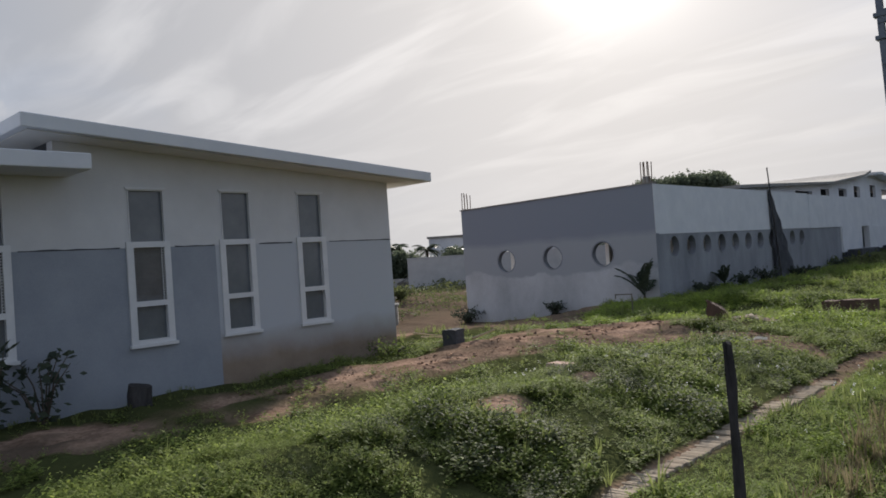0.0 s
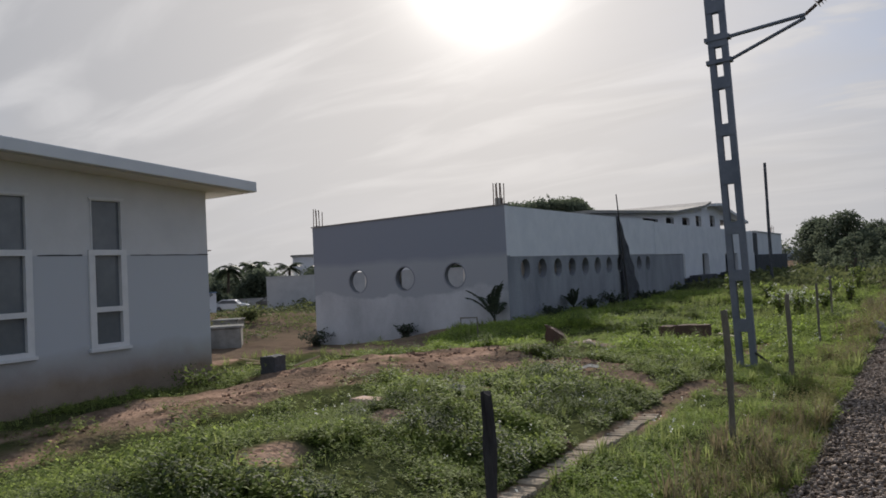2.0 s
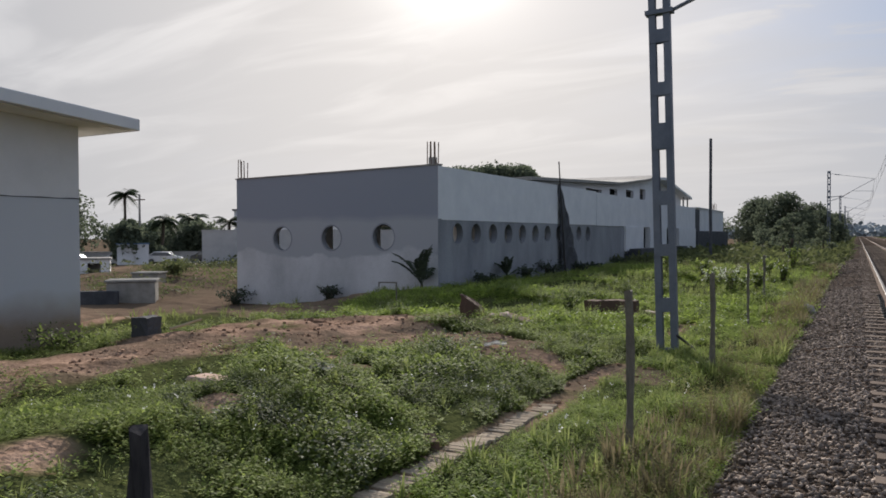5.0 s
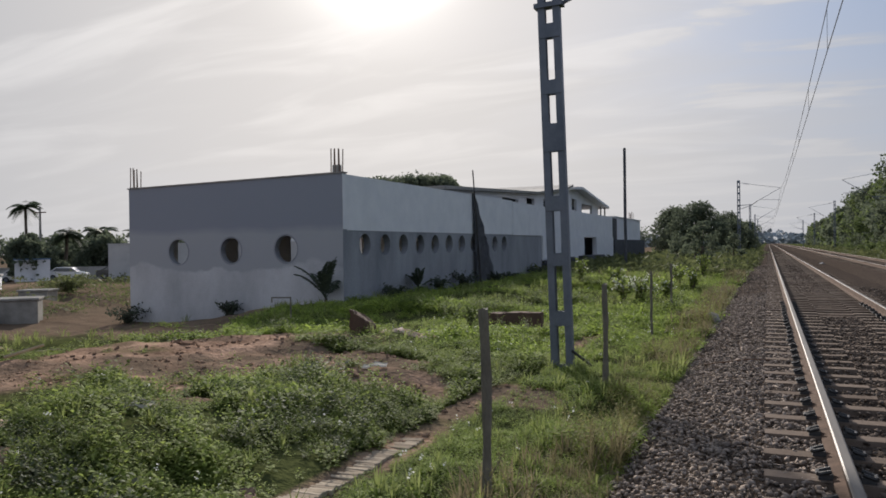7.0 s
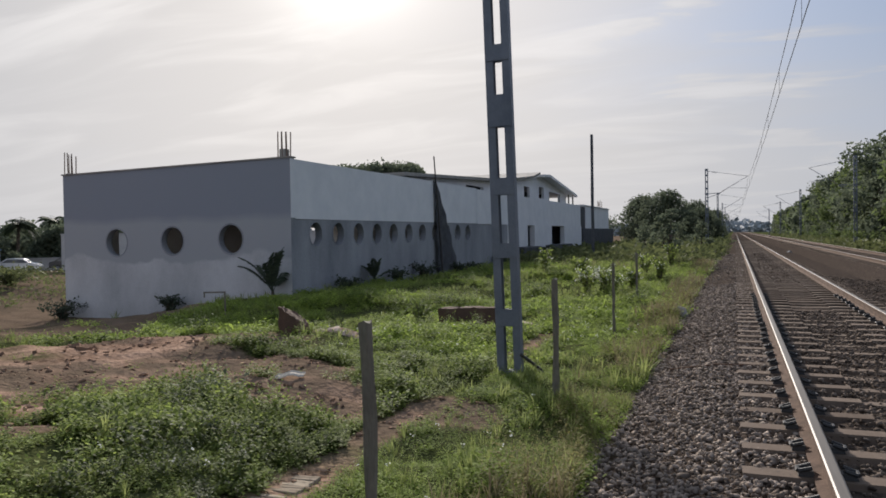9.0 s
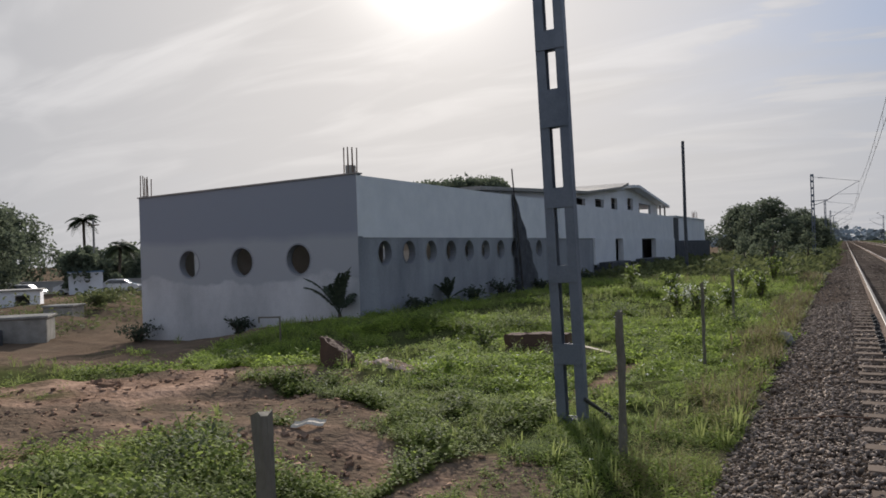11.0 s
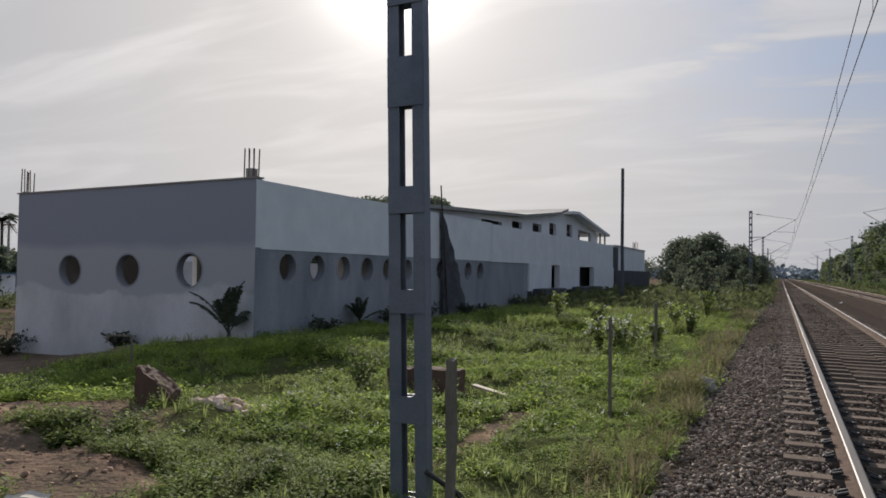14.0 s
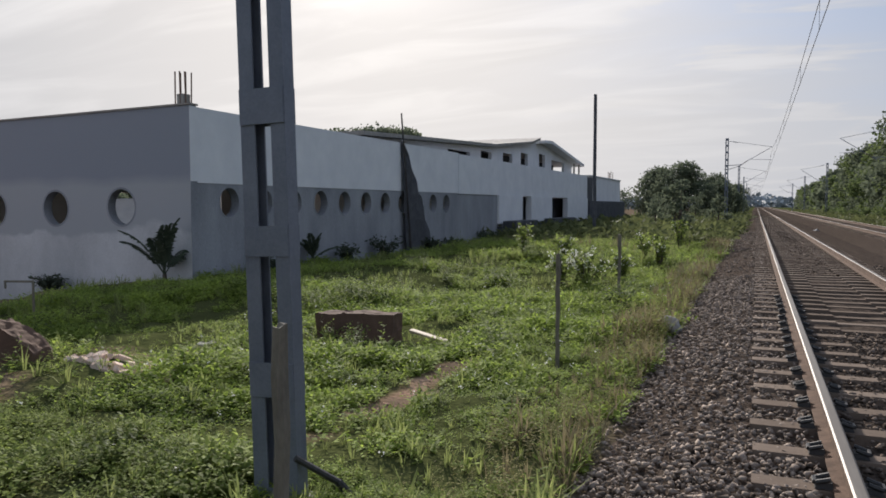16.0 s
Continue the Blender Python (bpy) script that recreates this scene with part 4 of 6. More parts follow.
def build_mast(m, label, reach):
    """A mast of two channel columns and batten plates, with its bracket arm over the track."""
    mast = thing("catenary_mast", m, label, "mast", "masts along the railway")
    W, D, c = 0.166, 0.055, 0.105
    for s in (-1, 1):
        bm = bmesh.new()
        out = s * W
        e = s * 0.012
        prism(bm, [(out, -D), (out, D), (out - s * c, D), (out - s * c, D - 0.012), (out - e, D - 0.012), (out - e, -D + 0.012), (out - s * c, -D + 0.012), (out - s * c, -D)], -0.7, 8.35, "z")
        part("column", bm, M_MAST, mast)
    edges = [-0.3] + [z for w in MAST_WINDOWS for z in w] + [8.35]
    for z0, z1 in zip(edges[::2], edges[1::2]):
        for y in (-D - 0.012, D + 0.002):
            bm = bmesh.new()
            box(bm, -W + 0.004, W - 0.004, y, y + 0.010, z0, z1)
            part("batten_plate", bm, M_MAST, mast)
    bm = bmesh.new()
    box(bm, -0.3, 0.3, -0.25, 0.25, -0.9, -0.30, (0.04, 0.04))
    part("foundation", bm, M_CONCRETE, mast, bevel=0.02)
    # bracket arm
    s = 1 if reach > 0 else -1
    joint = Vector((s * 1.42, 0, 5.62))
    for z, r in ((5.55, 0.035), (5.14, 0.032)):
        bm = bmesh.new()
        tube(bm, (s * (W + 0.02), 0, z), joint - Vector((0, 0, 0.05 if z < 5.4 else 0.0)), r, seg=8)
        part("bracket_tube", bm, M_MAST, mast)
        bm = bmesh.new()
        box(bm, -W - 0.05, W + 0.05, -D - 0.03, D + 0.03, z - 0.035, z + 0.035)
        part("clamp", bm, M_MAST, mast)
    way = Vector((s * 0.82, 0, 0.57))
    bm = bmesh.new()
    tube(bm, joint, joint + way * 0.22, 0.03, seg=8)
    for i in range(8):
        p = joint + way * (0.24 + 0.055 * i)
        tube(bm, p, p + way * 0.018, 0.085, 0.04, seg=12)
        tube(bm, p + way * 0.018, p + way * 0.056, 0.03, seg=8)
    part("insulator", bm, M_PORCELAIN, mast, "ribbed brown insulator", smooth=False)
    far = Vector((reach, 0, 7.35))
    bm = bmesh.new()
    tube(bm, joint + way * 0.66, far, 0.026, seg=8)
    tube(bm, joint + way * 0.9, (reach, 0, 6.05), 0.018, seg=6)
    part("catenary_arm", bm, M_MAST, mast)
    bm = bmesh.new()
    tube(bm, (s * W, 0, 8.05), far, 0.02, seg=6)
    for i in range(6):
        p = Vector((s * W, 0, 8.05)).lerp(far, 0.1 + 0.02 * i)
        tube(bm, p, p.lerp(far, 0.012), 0.06, seg=8)
    part("stay_rod", bm, M_MAST, mast)
    return mast


build_mast(pose(-2.825, 15.52, 0, 0, -1.5, 0), "grey-blue lattice steel mast standing in weeds", TRACK_X + 2.84)
far_mast = build_mast(pose(-2.95, 94.0, 0.1), "distant lattice steel mast with a bracket arm", TRACK_X + 2.95)
for y in (152.0, 208.0, 265.0, 325.0, 390.0, 460.0):
    copy_thing(far_mast, pose(-2.95, y, 0.1))
right_mast = build_mast(pose(10.6, 86.0, 0.1), "lattice steel mast beside the hedge of trees", TRACK2_X - 10.6)
for y in (149.0, 210.0, 275.0):
    copy_thing(right_mast, pose(10.6, y, 0.1))


def build_wires(x):
    for name, high, sag, r in (("contact_wire", 6.05, 0.08, 0.010), ("messenger_wire", 7.35, 0.85, 0.010)):
        bm = bmesh.new()
        ys = (-45.0, 15.52, 94.0, 152.0, 208.0, 265.0, 325.0, 390.0)
        for a, b in zip(ys, ys[1:]):
            last = None
            for i in range(13):
                t = i / 12
                p = Vector((x, a + (b - a) * t, high - sag * 4 * t * (1 - t) * (b - a) / 78))
                if last:
                    tube(bm, last, p, r, seg=5, caps=False)
                last = p
        tagged(part(name, bm, M_WIRE), "thin dark overhead wire above the track", "wire")
    bm = bmesh.new()
    for a, b in ((15.52, 94.0), (94.0, 152.0)):
        for i in range(1, 9):
            t = i / 9
            y = a + (b - a) * t
            tube(bm, (x, y, 6.04 - 0.08 * 4 * t * (1 - t)), (x, y, 7.35 - 0.85 * 4 * t * (1 - t) * (b - a) / 78), 0.005, seg=4, caps=False)
    tagged(part("dropper_wires", bm, M_WIRE), "short wires hanging between the overhead wires", "wire", kind="stuff")


build_wires(TRACK_X)


# ---- posts, blocks and rubble ----
def build_post(x, y, top, half, mat, label, name="fence_post", lean=(0, 0), round_=False):
    bm = bmesh.new()
    z0 = float(ground_z(x, y)) - 0.25
    levels = [z0 + (top - z0) * k / 7 for k in range(8)]
    rings = []
    sides = 8 if round_ else 4
    for k, z in enumerate(levels):
        r = half * (1.04 - 0.06 * k / 7)
        wob = 0.012 if round_ else 0.004
        ring_ = []
        for i in range(sides):
            a = 2 * math.pi * (i + 0.5) / sides
            q = r * (1 if round_ else 1.414)
            ring_.append(bm.verts.new((lean[0] * k / 7 + q * math.cos(a) + random.uniform(-wob, wob), lean[1] * k / 7 + q * math.sin(a) + random.uniform(-wob, wob), z + (random.uniform(-0.015, 0.015) if k == 7 else 0))))
        rings.append(ring_)
    for k in range(7):
        for i in range(sides):
            j = (i + 1) % sides
            bm.faces.new((rings[k][i], rings[k][j], rings[k + 1][j], rings[k + 1][i]))
    bm.faces.new(rings[-1]), bm.faces.new(rings[0][::-1])
    ob = part(name, bm, mat)
    ob.location = (x, y, 0)
    return tagged(ob, label, "post", "fence posts beside the track")


build_post(-1.81, 4.77, 1.08, 0.031, M_DARKWOOD, "charred dark wooden fence post with an uneven top", lean=(-0.02, 0.0), round_=True)
build_post(-1.83, 9.59, 1.12, 0.032, M_POST, "rough grey stone fence post in the weeds", round_=True)
build_post(-1.935, 14.27, 1.05, 0.034, M_POST, "slim grey stone fence post beside the mast", lean=(0.0, 0.02), round_=True)
build_post(-2.18, 20.14, 1.00, 0.022, M_POST, "thin grey stake in the grass", round_=True)
build_post(-2.5, 26.3, 1.0, 0.03, M_POST, "thin grey stake in the grass", round_=True)
build_post(-8.5, 53.7, 7.8, 0.095, M_PALEPOLE, "tall dark grey steel pole behind the grass", name="pole", round_=True)
bm = bmesh.new()
tube(bm, (-2.66, 15.45, 0.0), (-2.48, 15.66, -0.2), 0.022, seg=8)
tube(bm, (-2.48, 15.66, -0.2), (-2.38, 15.72, -0.34), 0.028, seg=8)
tagged(part("pipe", bm, M_CLIP), "short black pipe leaning at the mast foot", "pipe")


def masonry(name, x, y, outline, depth, turn, label, crumble=0.012, mat=None):
    """A chunk of old brickwork with a broken outline and crumbled, uneven faces."""
    z0 = float(ground_z(x, y)) - 0.1
    ob = thing(name, pose(x, y, z0, 0, 0, turn), label, "masonry")
    bm = bmesh.new()
    prism(bm, outline, -depth / 2, depth / 2)
    bmesh.ops.subdivide_edges(bm, edges=bm.edges[:], cuts=7, use_grid_fill=True)
    rough(bm, crumble, x)
    for v in bm.verts:
        v.co += noise.noise_vector(v.co * 6.5) * crumble + noise.noise_vector(v.co * 15) * 0.018
    part("core", bm, mat or M_REDBLOCK, ob)
    return ob


masonry("brick_chunk", -7.08, 16.98, ((-0.21, 0), (0.23, 0), (0.21, 0.22), (0.08, 0.34), (-0.06, 0.46), (-0.19, 0.53)), 0.32, 20, "broken chunk of dark red brickwork lying in grass", 0.04)
masonry("brick_plinth", -5.36, 21.05, ((-0.62, 0), (0.62, 0), (0.62, 0.49), (-0.1, 0.485), (-0.2, 0.47), (-0.62, 0.46)), 0.35, 2, "low dark red brick plinth among weeds")
masonry("concrete_pier", -10.58, 11.84, ((-0.17, 0), (0.17, 0), (0.17, 0.40), (0.0, 0.41), (-0.17, 0.39)), 0.32, 8, "small dark grey concrete pier beside the sandy track", 0.006, M_SHADE_AND_PIER)


def lumps(name, x, y, rx, ry, count, size, mat, label, category):
    """A loose heap of broken pieces, each a part."""
    heap = thing(name, pose(x, y, float(ground_z(x, y))), label, category)
    shapes = []
    for s in range(3):
        bm = bmesh.new()
        box(bm, -1, 1, -0.7, 0.7, -0.4, 0.4, (0.15, 0.1))
        rough(bm, 0.35, s * 7)
        shapes.append(bm)
    protos = []
    for i in range(count):
        a, r = random.uniform(0, 6.28), math.sqrt(random.random())
        px, py = rx * r * math.cos(a), ry * r * math.sin(a)
        s = size * random.uniform(0.5, 1.2)
        z = float(ground_z(x + px, y + py) - ground_z(x, y)) + s * 0.35
        m = pose(px, py, z, random.uniform(-25, 25), random.uniform(-25, 25), random.uniform(0, 360)) @ Matrix.Scale(s, 4)
        if i < 3:
            o = part("piece", shapes[i], mat, heap)
            o.matrix_basis = m
            protos.append(o)
        else:
            share("piece", protos[i % 3], m, heap)
    return heap


lumps("rubble_heap", -6.2, 17.4, 0.85, 0.28, 70, 0.06, M_RUBBLE, "scattered pale broken bricks beside the stack", "rubble")
lumps("rubble_heap", -3.35, 8.7, 0.12, 0.2, 3, 0.09, M_REDBLOCK, "few broken brick lumps beside the edging", "rubble")
lumps("clod_heap", -7.3, 15.2, 1.3, 0.6, 18, 0.04, M_DARKSOIL, "loose clods of reddish soil on bare ground", "soil")
lumps("clod_heap", -9.3, 13.2, 1.2, 0.7, 14, 0.035, M_DARKSOIL, "loose clods of reddish soil on bare ground", "soil")
bm = bmesh.new()
bmesh.ops.create_icosphere(bm, subdivisions=3, radius=1.0)
for v in bm.verts:
    v.co = Vector((v.co.x * 0.20, v.co.y * 0.16, v.co.z * 0.15)) * (1 + 0.35 * noise.noise(v.co * 1.3) + 0.12 * noise.noise(v.co * 4))
ob = part("concrete_lump", bm, M_CONCRETE, smooth=True)
ob.matrix_world = pose(-1.2, 22.85, float(ground_z(-1.2, 22.85)) + 0.10, 0, 0, 25)
tagged(ob, "pale rounded concrete lump at the ballast edge", "stone")
for x, y, s, t in ((-5.0, 13.7, 0.17, 20), (-4.75, 7.9, 0.10, 60), (-5.15, 9.6, 0.18, 15), (-6.9, 19.6, 0.13, 30)):
    bm = bmesh.new()
    bmesh.ops.create_grid(bm, x_segments=6, y_segments=4, size=1.0)
    for v in bm.verts:
        v.co = Vector((v.co.x * s, v.co.y * s * 0.4, 0.10 * s * math.sin(4 * v.co.x + x) + 0.08 * s * math.sin(7 * v.co.y)))
    bmesh.ops.solidify(bm, geom=bm.faces[:], thickness=0.004)
    ob = part("plastic_scrap", bm, M_PAPER)
    ob.matrix_world = pose(x, y, float(ground_z(x, y)) + 0.05, 6, -4, t)
    tagged(ob, "crumpled white plastic scrap lying in weeds", "litter")

# slate slabs lying by the sandy track
for x, y, l, w, t in ((-5.9, 11.2, 0.7, 0.16, 30), (-5.35, 12.1, 0.5, 0.14, -10), (-5.62, 8.65, 0.24, 0.13, 12)):
    bm = bmesh.new()
    box(bm, -l, l, -w, w, 0, 0.05, (0.01, 0.01))
    rough(bm, 0.05, x)
    ob = part("stone_slab", bm, M_RUBBLE if y < 9 else M_DARKSOIL, bevel=0.008)
    ob.matrix_world = pose(x, y, float(ground_z(x, y)) + 0.01, 2, 3, t)
    tagged(ob, "broken flat stone slab lying on soil", "stone")


# small pipe stand before the hall, poles by the house, rod on the ballast, plank by the plinth
bm = bmesh.new()
zf = float(ground_z(-11.0, 20.2))
tube(bm, (-11.0, 20.2, zf - 0.2), (-11.0, 20.2, zf + 0.62), 0.02, seg=8)
tube(bm, (-11.0, 20.2, zf + 0.60), (-11.48, 20.05, zf + 0.60), 0.018, seg=8)
tube(bm, (-11.46, 20.05, zf + 0.60), (-11.46, 20.05, zf + 0.48), 0.018, seg=8)
tagged(part("water_pipe", bm, M_POST), "bent grey standpipe rising from weeds before the hall", "pipe")
for k, (x0, y0, x1, y1) in enumerate(((-13.3, 13.2, -11.3, 12.4), (-13.6, 13.9, -11.6, 12.9), (-12.9, 12.5, -11.9, 14.3), (-14.2, 14.2, -12.2, 13.6), (-10.2, 12.0, -10.0, 12.5))):
    bm = bmesh.new()
    tube(bm, (x0, y0, float(ground_z(x0, y0)) + 0.05), (x1, y1, float(ground_z(x1, y1)) + (0.08 if k < 4 else 0.25)), 0.025, 0.02, seg=7)
    tagged(part("bamboo_pole", bm, M_BAMBOO), "pale bamboo pole lying in weeds beside the house", "pole", "poles lying beside the house")
bm = bmesh.new()
tube(bm, (-0.85, 15.87, -0.17), (-0.30, 15.60, -0.035), 0.011, seg=7)
tube(bm, (-0.30, 15.60, -0.035), (0.0, 15.45, 0.0), 0.011, seg=7)
tagged(part("iron_rod", bm, M_RUST), "thin rusty iron rod lying across the ballast", "rod")
bm = bmesh.new()
box(bm, -0.32, 0.32, -0.05, 0.05, 0.0, 0.035)
rough(bm, 0.02, 2)
ob = part("plank", bm, M_BAMBOO, bevel=0.004)
ob.matrix_world = pose(-4.25, 21.05, float(ground_z(-4.25, 21.05)) + 0.09, 3, 8, -12)
tagged(ob, "pale weathered plank lying beside the brick plinth", "plank")
lumps("clod_heap", -8.95, 14.4, 0.28, 0.16, 12, 0.075, M_DARKSOIL, "dark lump of turned soil on bare ground", "soil")
lumps("clod_heap", -4.7, 12.7, 1.0, 0.8, 70, 0.032, M_DARKSOIL, "dark clods of dug soil heaped among weeds", "soil")
lumps("clod_heap", -3.9, 11.9, 0.4, 0.5, 24, 0.03, M_DARKSOIL, "dark clods of dug soil heaped among weeds", "soil")
lumps("dark_bundle", 3.5, 67.0, 0.2, 0.15, 4, 0.28, M_TARP, "dark bundle lying on the trackbed", "bundle")


# ---- leaning pole with dark sheeting at the hall ----
def build_leaning_sheet():
    t = thing("leaning_sheet", pose(XB + 0.5, 38.7, -0.5), "dark weathered sheeting propped on a tall leaning pole against the hall", "sheeting")
    bm = bmesh.new()
    tube(bm, (-0.2, 0.35, -0.3), (-0.35, -0.25, 5.75), 0.045, 0.03, seg=8)
    part("pole", bm, M_DARKWOOD, t)
    bm = bmesh.new()
    rows = 9
    grid = []
    for k in range(rows + 1):
        z = -0.1 + 4.75 * k / rows
        y0, y1 = 0.0 - 0.1 * k / rows, 2.7 * (1 - k / rows) ** 0.8 + 0.08
        grid.append([bm.verts.new((-0.25 - 0.2 * k / rows + 0.05 * math.sin(3 * k + 2 * i), y0 + (y1 - y0) * i / 4, z)) for i in range(5)])
    for k in range(rows):
        for i in range(4):
            bm.faces.new((grid[k][i], grid[k][i + 1], grid[k + 1][i + 1], grid[k + 1][i]))
    bmesh.ops.solidify(bm, geom=bm.faces[:], thickness=0.02)
    part("sheet", bm, M_TARP, t)


build_leaning_sheet()


# ---- distant compound on the lower ground ----
def build_shed(m, size, label, mat, dark=True):
    w, d, h = size
    shed = thing("shed", m, label, "shed")
    bm = bmesh.new()
    holes = [(-w * 0.38, -w * 0.24, h * 0.15, h * 0.6), (w * 0.1, w * 0.33, h * 0.1, h * 0.8)] if dark else []
    walled(bm, -w / 2, w / 2, -0.3, h, holes, lambda a, b, c, e: box(bm, a, b, -d / 2, -d / 2 + 0.15, c, e))
    box(bm, -w / 2, -w / 2 + 0.15, -d / 2 + 0.15, d / 2, -0.3, h)
    box(bm, w / 2 - 0.15, w / 2, -d / 2 + 0.15, d / 2, -0.3, h)
    box(bm, -w / 2 + 0.15, w / 2 - 0.15, d / 2 - 0.15, d / 2, -0.3, h)
    part("wall", bm, mat, shed)
    bm = bmesh.new()
    box(bm, -w / 2 - 0.1, w / 2 + 0.1, -d / 2 - 0.1, d / 2 + 0.1, h + 0.003, h + 0.12)
    part("roof", bm, M_CONCRETE if dark else M_BLUE, shed)
    return shed


GZ = lambda x, y: float(ground_z(x, y))
build_shed(pose(-48.5, 37.0, GZ(-48.5, 37.0), 0, 0, 52), (3.6, 2.4, 1.25), "small flat-roofed white shed with dark openings", M_WHITE)
build_shed(pose(-70.0, 58.0, GZ(-70, 58), 0, 0, 52), (3.2, 2.2, 2.4), "white and blue sheet-metal kiosk beside parked cars", M_WHITE, False)


def concrete_tank(m, size, label):
    w, d, h = size
    tank = thing("concrete_tank", m, label, "tank")
    bm = bmesh.new()
    box(bm, -w / 2, w / 2, -d / 2, d / 2, -0.4, h)
    part("body", bm, M_TANK, tank, bevel=0.03)
    bm = bmesh.new()
    box(bm, -w / 2 - 0.06, w / 2 + 0.06, -d / 2 - 0.06, d / 2 + 0.06, h + 0.003, h + 0.10)
    part("rim", bm, M_TANK, tank, bevel=0.02)


concrete_tank(pose(-27.0, 24.4, GZ(-27, 24.4), 0, 0, 45), (1.9, 1.4, 0.85), "weathered grey concrete tank on lower ground")
concrete_tank(pose(-33.5, 30.5, GZ(-33.5, 30.5), 0, 0, 30), (1.4, 1.2, 0.75), "weathered grey concrete tank beside soil mounds")
bm = bmesh.new()
box(bm, -3.0, 3.0, -0.15, 0.15, -0.4, 0.55)
ob = part("low_wall", bm, M_BLOCK, bevel=0.03)
ob.matrix_world = pose(-29.0, 21.6, GZ(-29, 21.6), 0, 0, 35)
tagged(ob, "low dark masonry wall on the lower ground", "wall")
for (x0, y0), (x1, y1), h, mat, label in (((-61.0, 59.6), (-38.0, 78.0), 3.6, M_GREY, "long pale compound wall in the distance"), ((-100.0, 49.0), (-66.0, 70.0), 1.5, M_GREY, "low grey compound wall behind parked cars")):
    n = math.hypot(x1 - x0, y1 - y0)
    bm = bmesh.new()
    box(bm, 0, n, -0.15, 0.15, -0.8, h)
    box(bm, -0.05, n + 0.05, -0.2, 0.2, h + 0.003, h + 0.1)
    ob = part("compound_wall", bm, mat)
    ob.matrix_world = pose(x0, y0, GZ(x0, y0), 0, 0, math.degrees(math.atan2(y1 - y0, x1 - x0)))
    tagged(ob, label, "wall")


def far_building(x, y, w, d, h, label):
    b = thing("apartment_building", pose(x, y, GZ(x, y), 0, 0, 40), label, "building")
    bm = bmesh.new()
    holes = [(-w / 2 + 1.2 + k * 2.4, -w / 2 + 2.3 + k * 2.4, 1.0 + 3 * f, 2.3 + 3 * f) for k in range(int((w - 1.5) / 2.4)) for f in range(int(h / 3))]
    walled(bm, -w / 2, w / 2, -1, h, holes, lambda a, c, e, g: box(bm, a, c, -d / 2, -d / 2 + 0.2, e, g))
    box(bm, -w / 2, w / 2, -d / 2 + 0.5, d / 2, -1, h)
    part("wall", bm, M_WHITE, b)
    bm = bmesh.new()
    box(bm, -w / 2 - 0.3, w / 2 + 0.3, -d / 2 - 0.3, d / 2 + 0.3, h + 0.004, h + 0.3)
    part("roof", bm, M_CONCRETE, b)


far_building(-88.0, 98.0, 9, 7, 7.5, "distant pale two-storey building behind palms")
far_building(-60.0, 84.0, 7, 6, 5.0, "distant white flat-roofed house behind the compound wall")


def build_car(m, mat, label):
    car = thing("car", m, label, "car", "cars parked at the compound")
    bm = bmesh.new()
    side = [(-2.0, 0.28), (2.0, 0.28), (2.05, 0.62), (1.9, 0.80), (1.05, 0.90), (0.55, 1.38), (-0.95, 1.42), (-1.55, 0.98), (-2.0, 0.92), (-2.06, 0.6)]
    prism(bm, side, -0.82, 0.82)
    part("body", bm, mat, car, bevel=0.05)
    bm = bmesh.new()
    prism(bm, [(0.95, 0.93), (0.53, 1.30), (-0.90, 1.34), (-1.38, 0.99)], -0.835, 0.835)
    part("side_windows", bm, M_GLASS, car)
    for x in (-1.25, 1.25):
        for y in (-0.76, 0.76):
            bm = bmesh.new()
            tube(bm, (x, y - 0.1, 0.31), (x, y + 0.1, 0.31), 0.31, seg=16)
            w = part("wheel", bm, M_TYRE, car)
            bm = bmesh.new()
            s = 1 if y > 0 else -1
            tube(bm, (x, y + s * 0.09, 0.31), (x, y + s * 0.112, 0.31), 0.18, seg=12)
            part("rim", bm, M_MAST, w)
    return car


car = build_car(pose(-75.0, 54.5, GZ(-75, 54.5), 0, 0, 40), M_CARWHITE, "white parked car far off on lower ground")
copy_thing(car, pose(-71.5, 57.8, GZ(-71.5, 57.8), 0, 0, 44))
copy_thing(car, pose(-68.0, 60.6, GZ(-68, 60.6), 0, 0, 36))
build_car(pose(-63.5, 63.0, GZ(-63.5, 63.0), 0, 0, 45), M_CARDARK, "dark parked car far off on lower ground")

# ---- utility poles ----
for x, y, h in ((-72.0, 60.5, 8.0), (-78.0, 53.5, 9.5)):
    p = thing("utility_pole", pose(x, y, GZ(x, y)), "grey concrete utility pole with a crossarm", "pole")
    bm = bmesh.new()
    tube(bm, (0, 0, -0.5), (0, 0, h), 0.16, 0.10, seg=8)
    part("shaft", bm, M_CONCRETE, p)
    bm = bmesh.new()
    box(bm, -0.9, 0.9, -0.06, 0.06, h - 0.7, h - 0.58)
    part("crossarm", bm, M_RUST, p)


# ---- plants ----
def leaf_quads(centres, size, rng, flat=0.0, slim=0.5):
    """Bent leaf shapes (as quads) at many places, turned at random; flat: 0 any way, 1 lying."""
    n = len(centres)
    d = rng.normal(size=(n, 3))
    d[:, 2] *= 1 - 0.8 * flat
    d /= np.linalg.norm(d, axis=1)[:, None]
    up = rng.normal(size=(n, 3)) * (1 - 0.7 * flat) + np.array((0, 0, 1.5 * flat))
    side = np.cross(d, up)
    side /= np.linalg.norm(side, axis=1)[:, None] + 1e-9
    L, S = d * size[:, None], side * (size * slim)[:, None]
    return np.stack([centres, centres + L * 0.5 + S * 0.5, centres + L, centres + L * 0.5 - S * 0.5], 1)


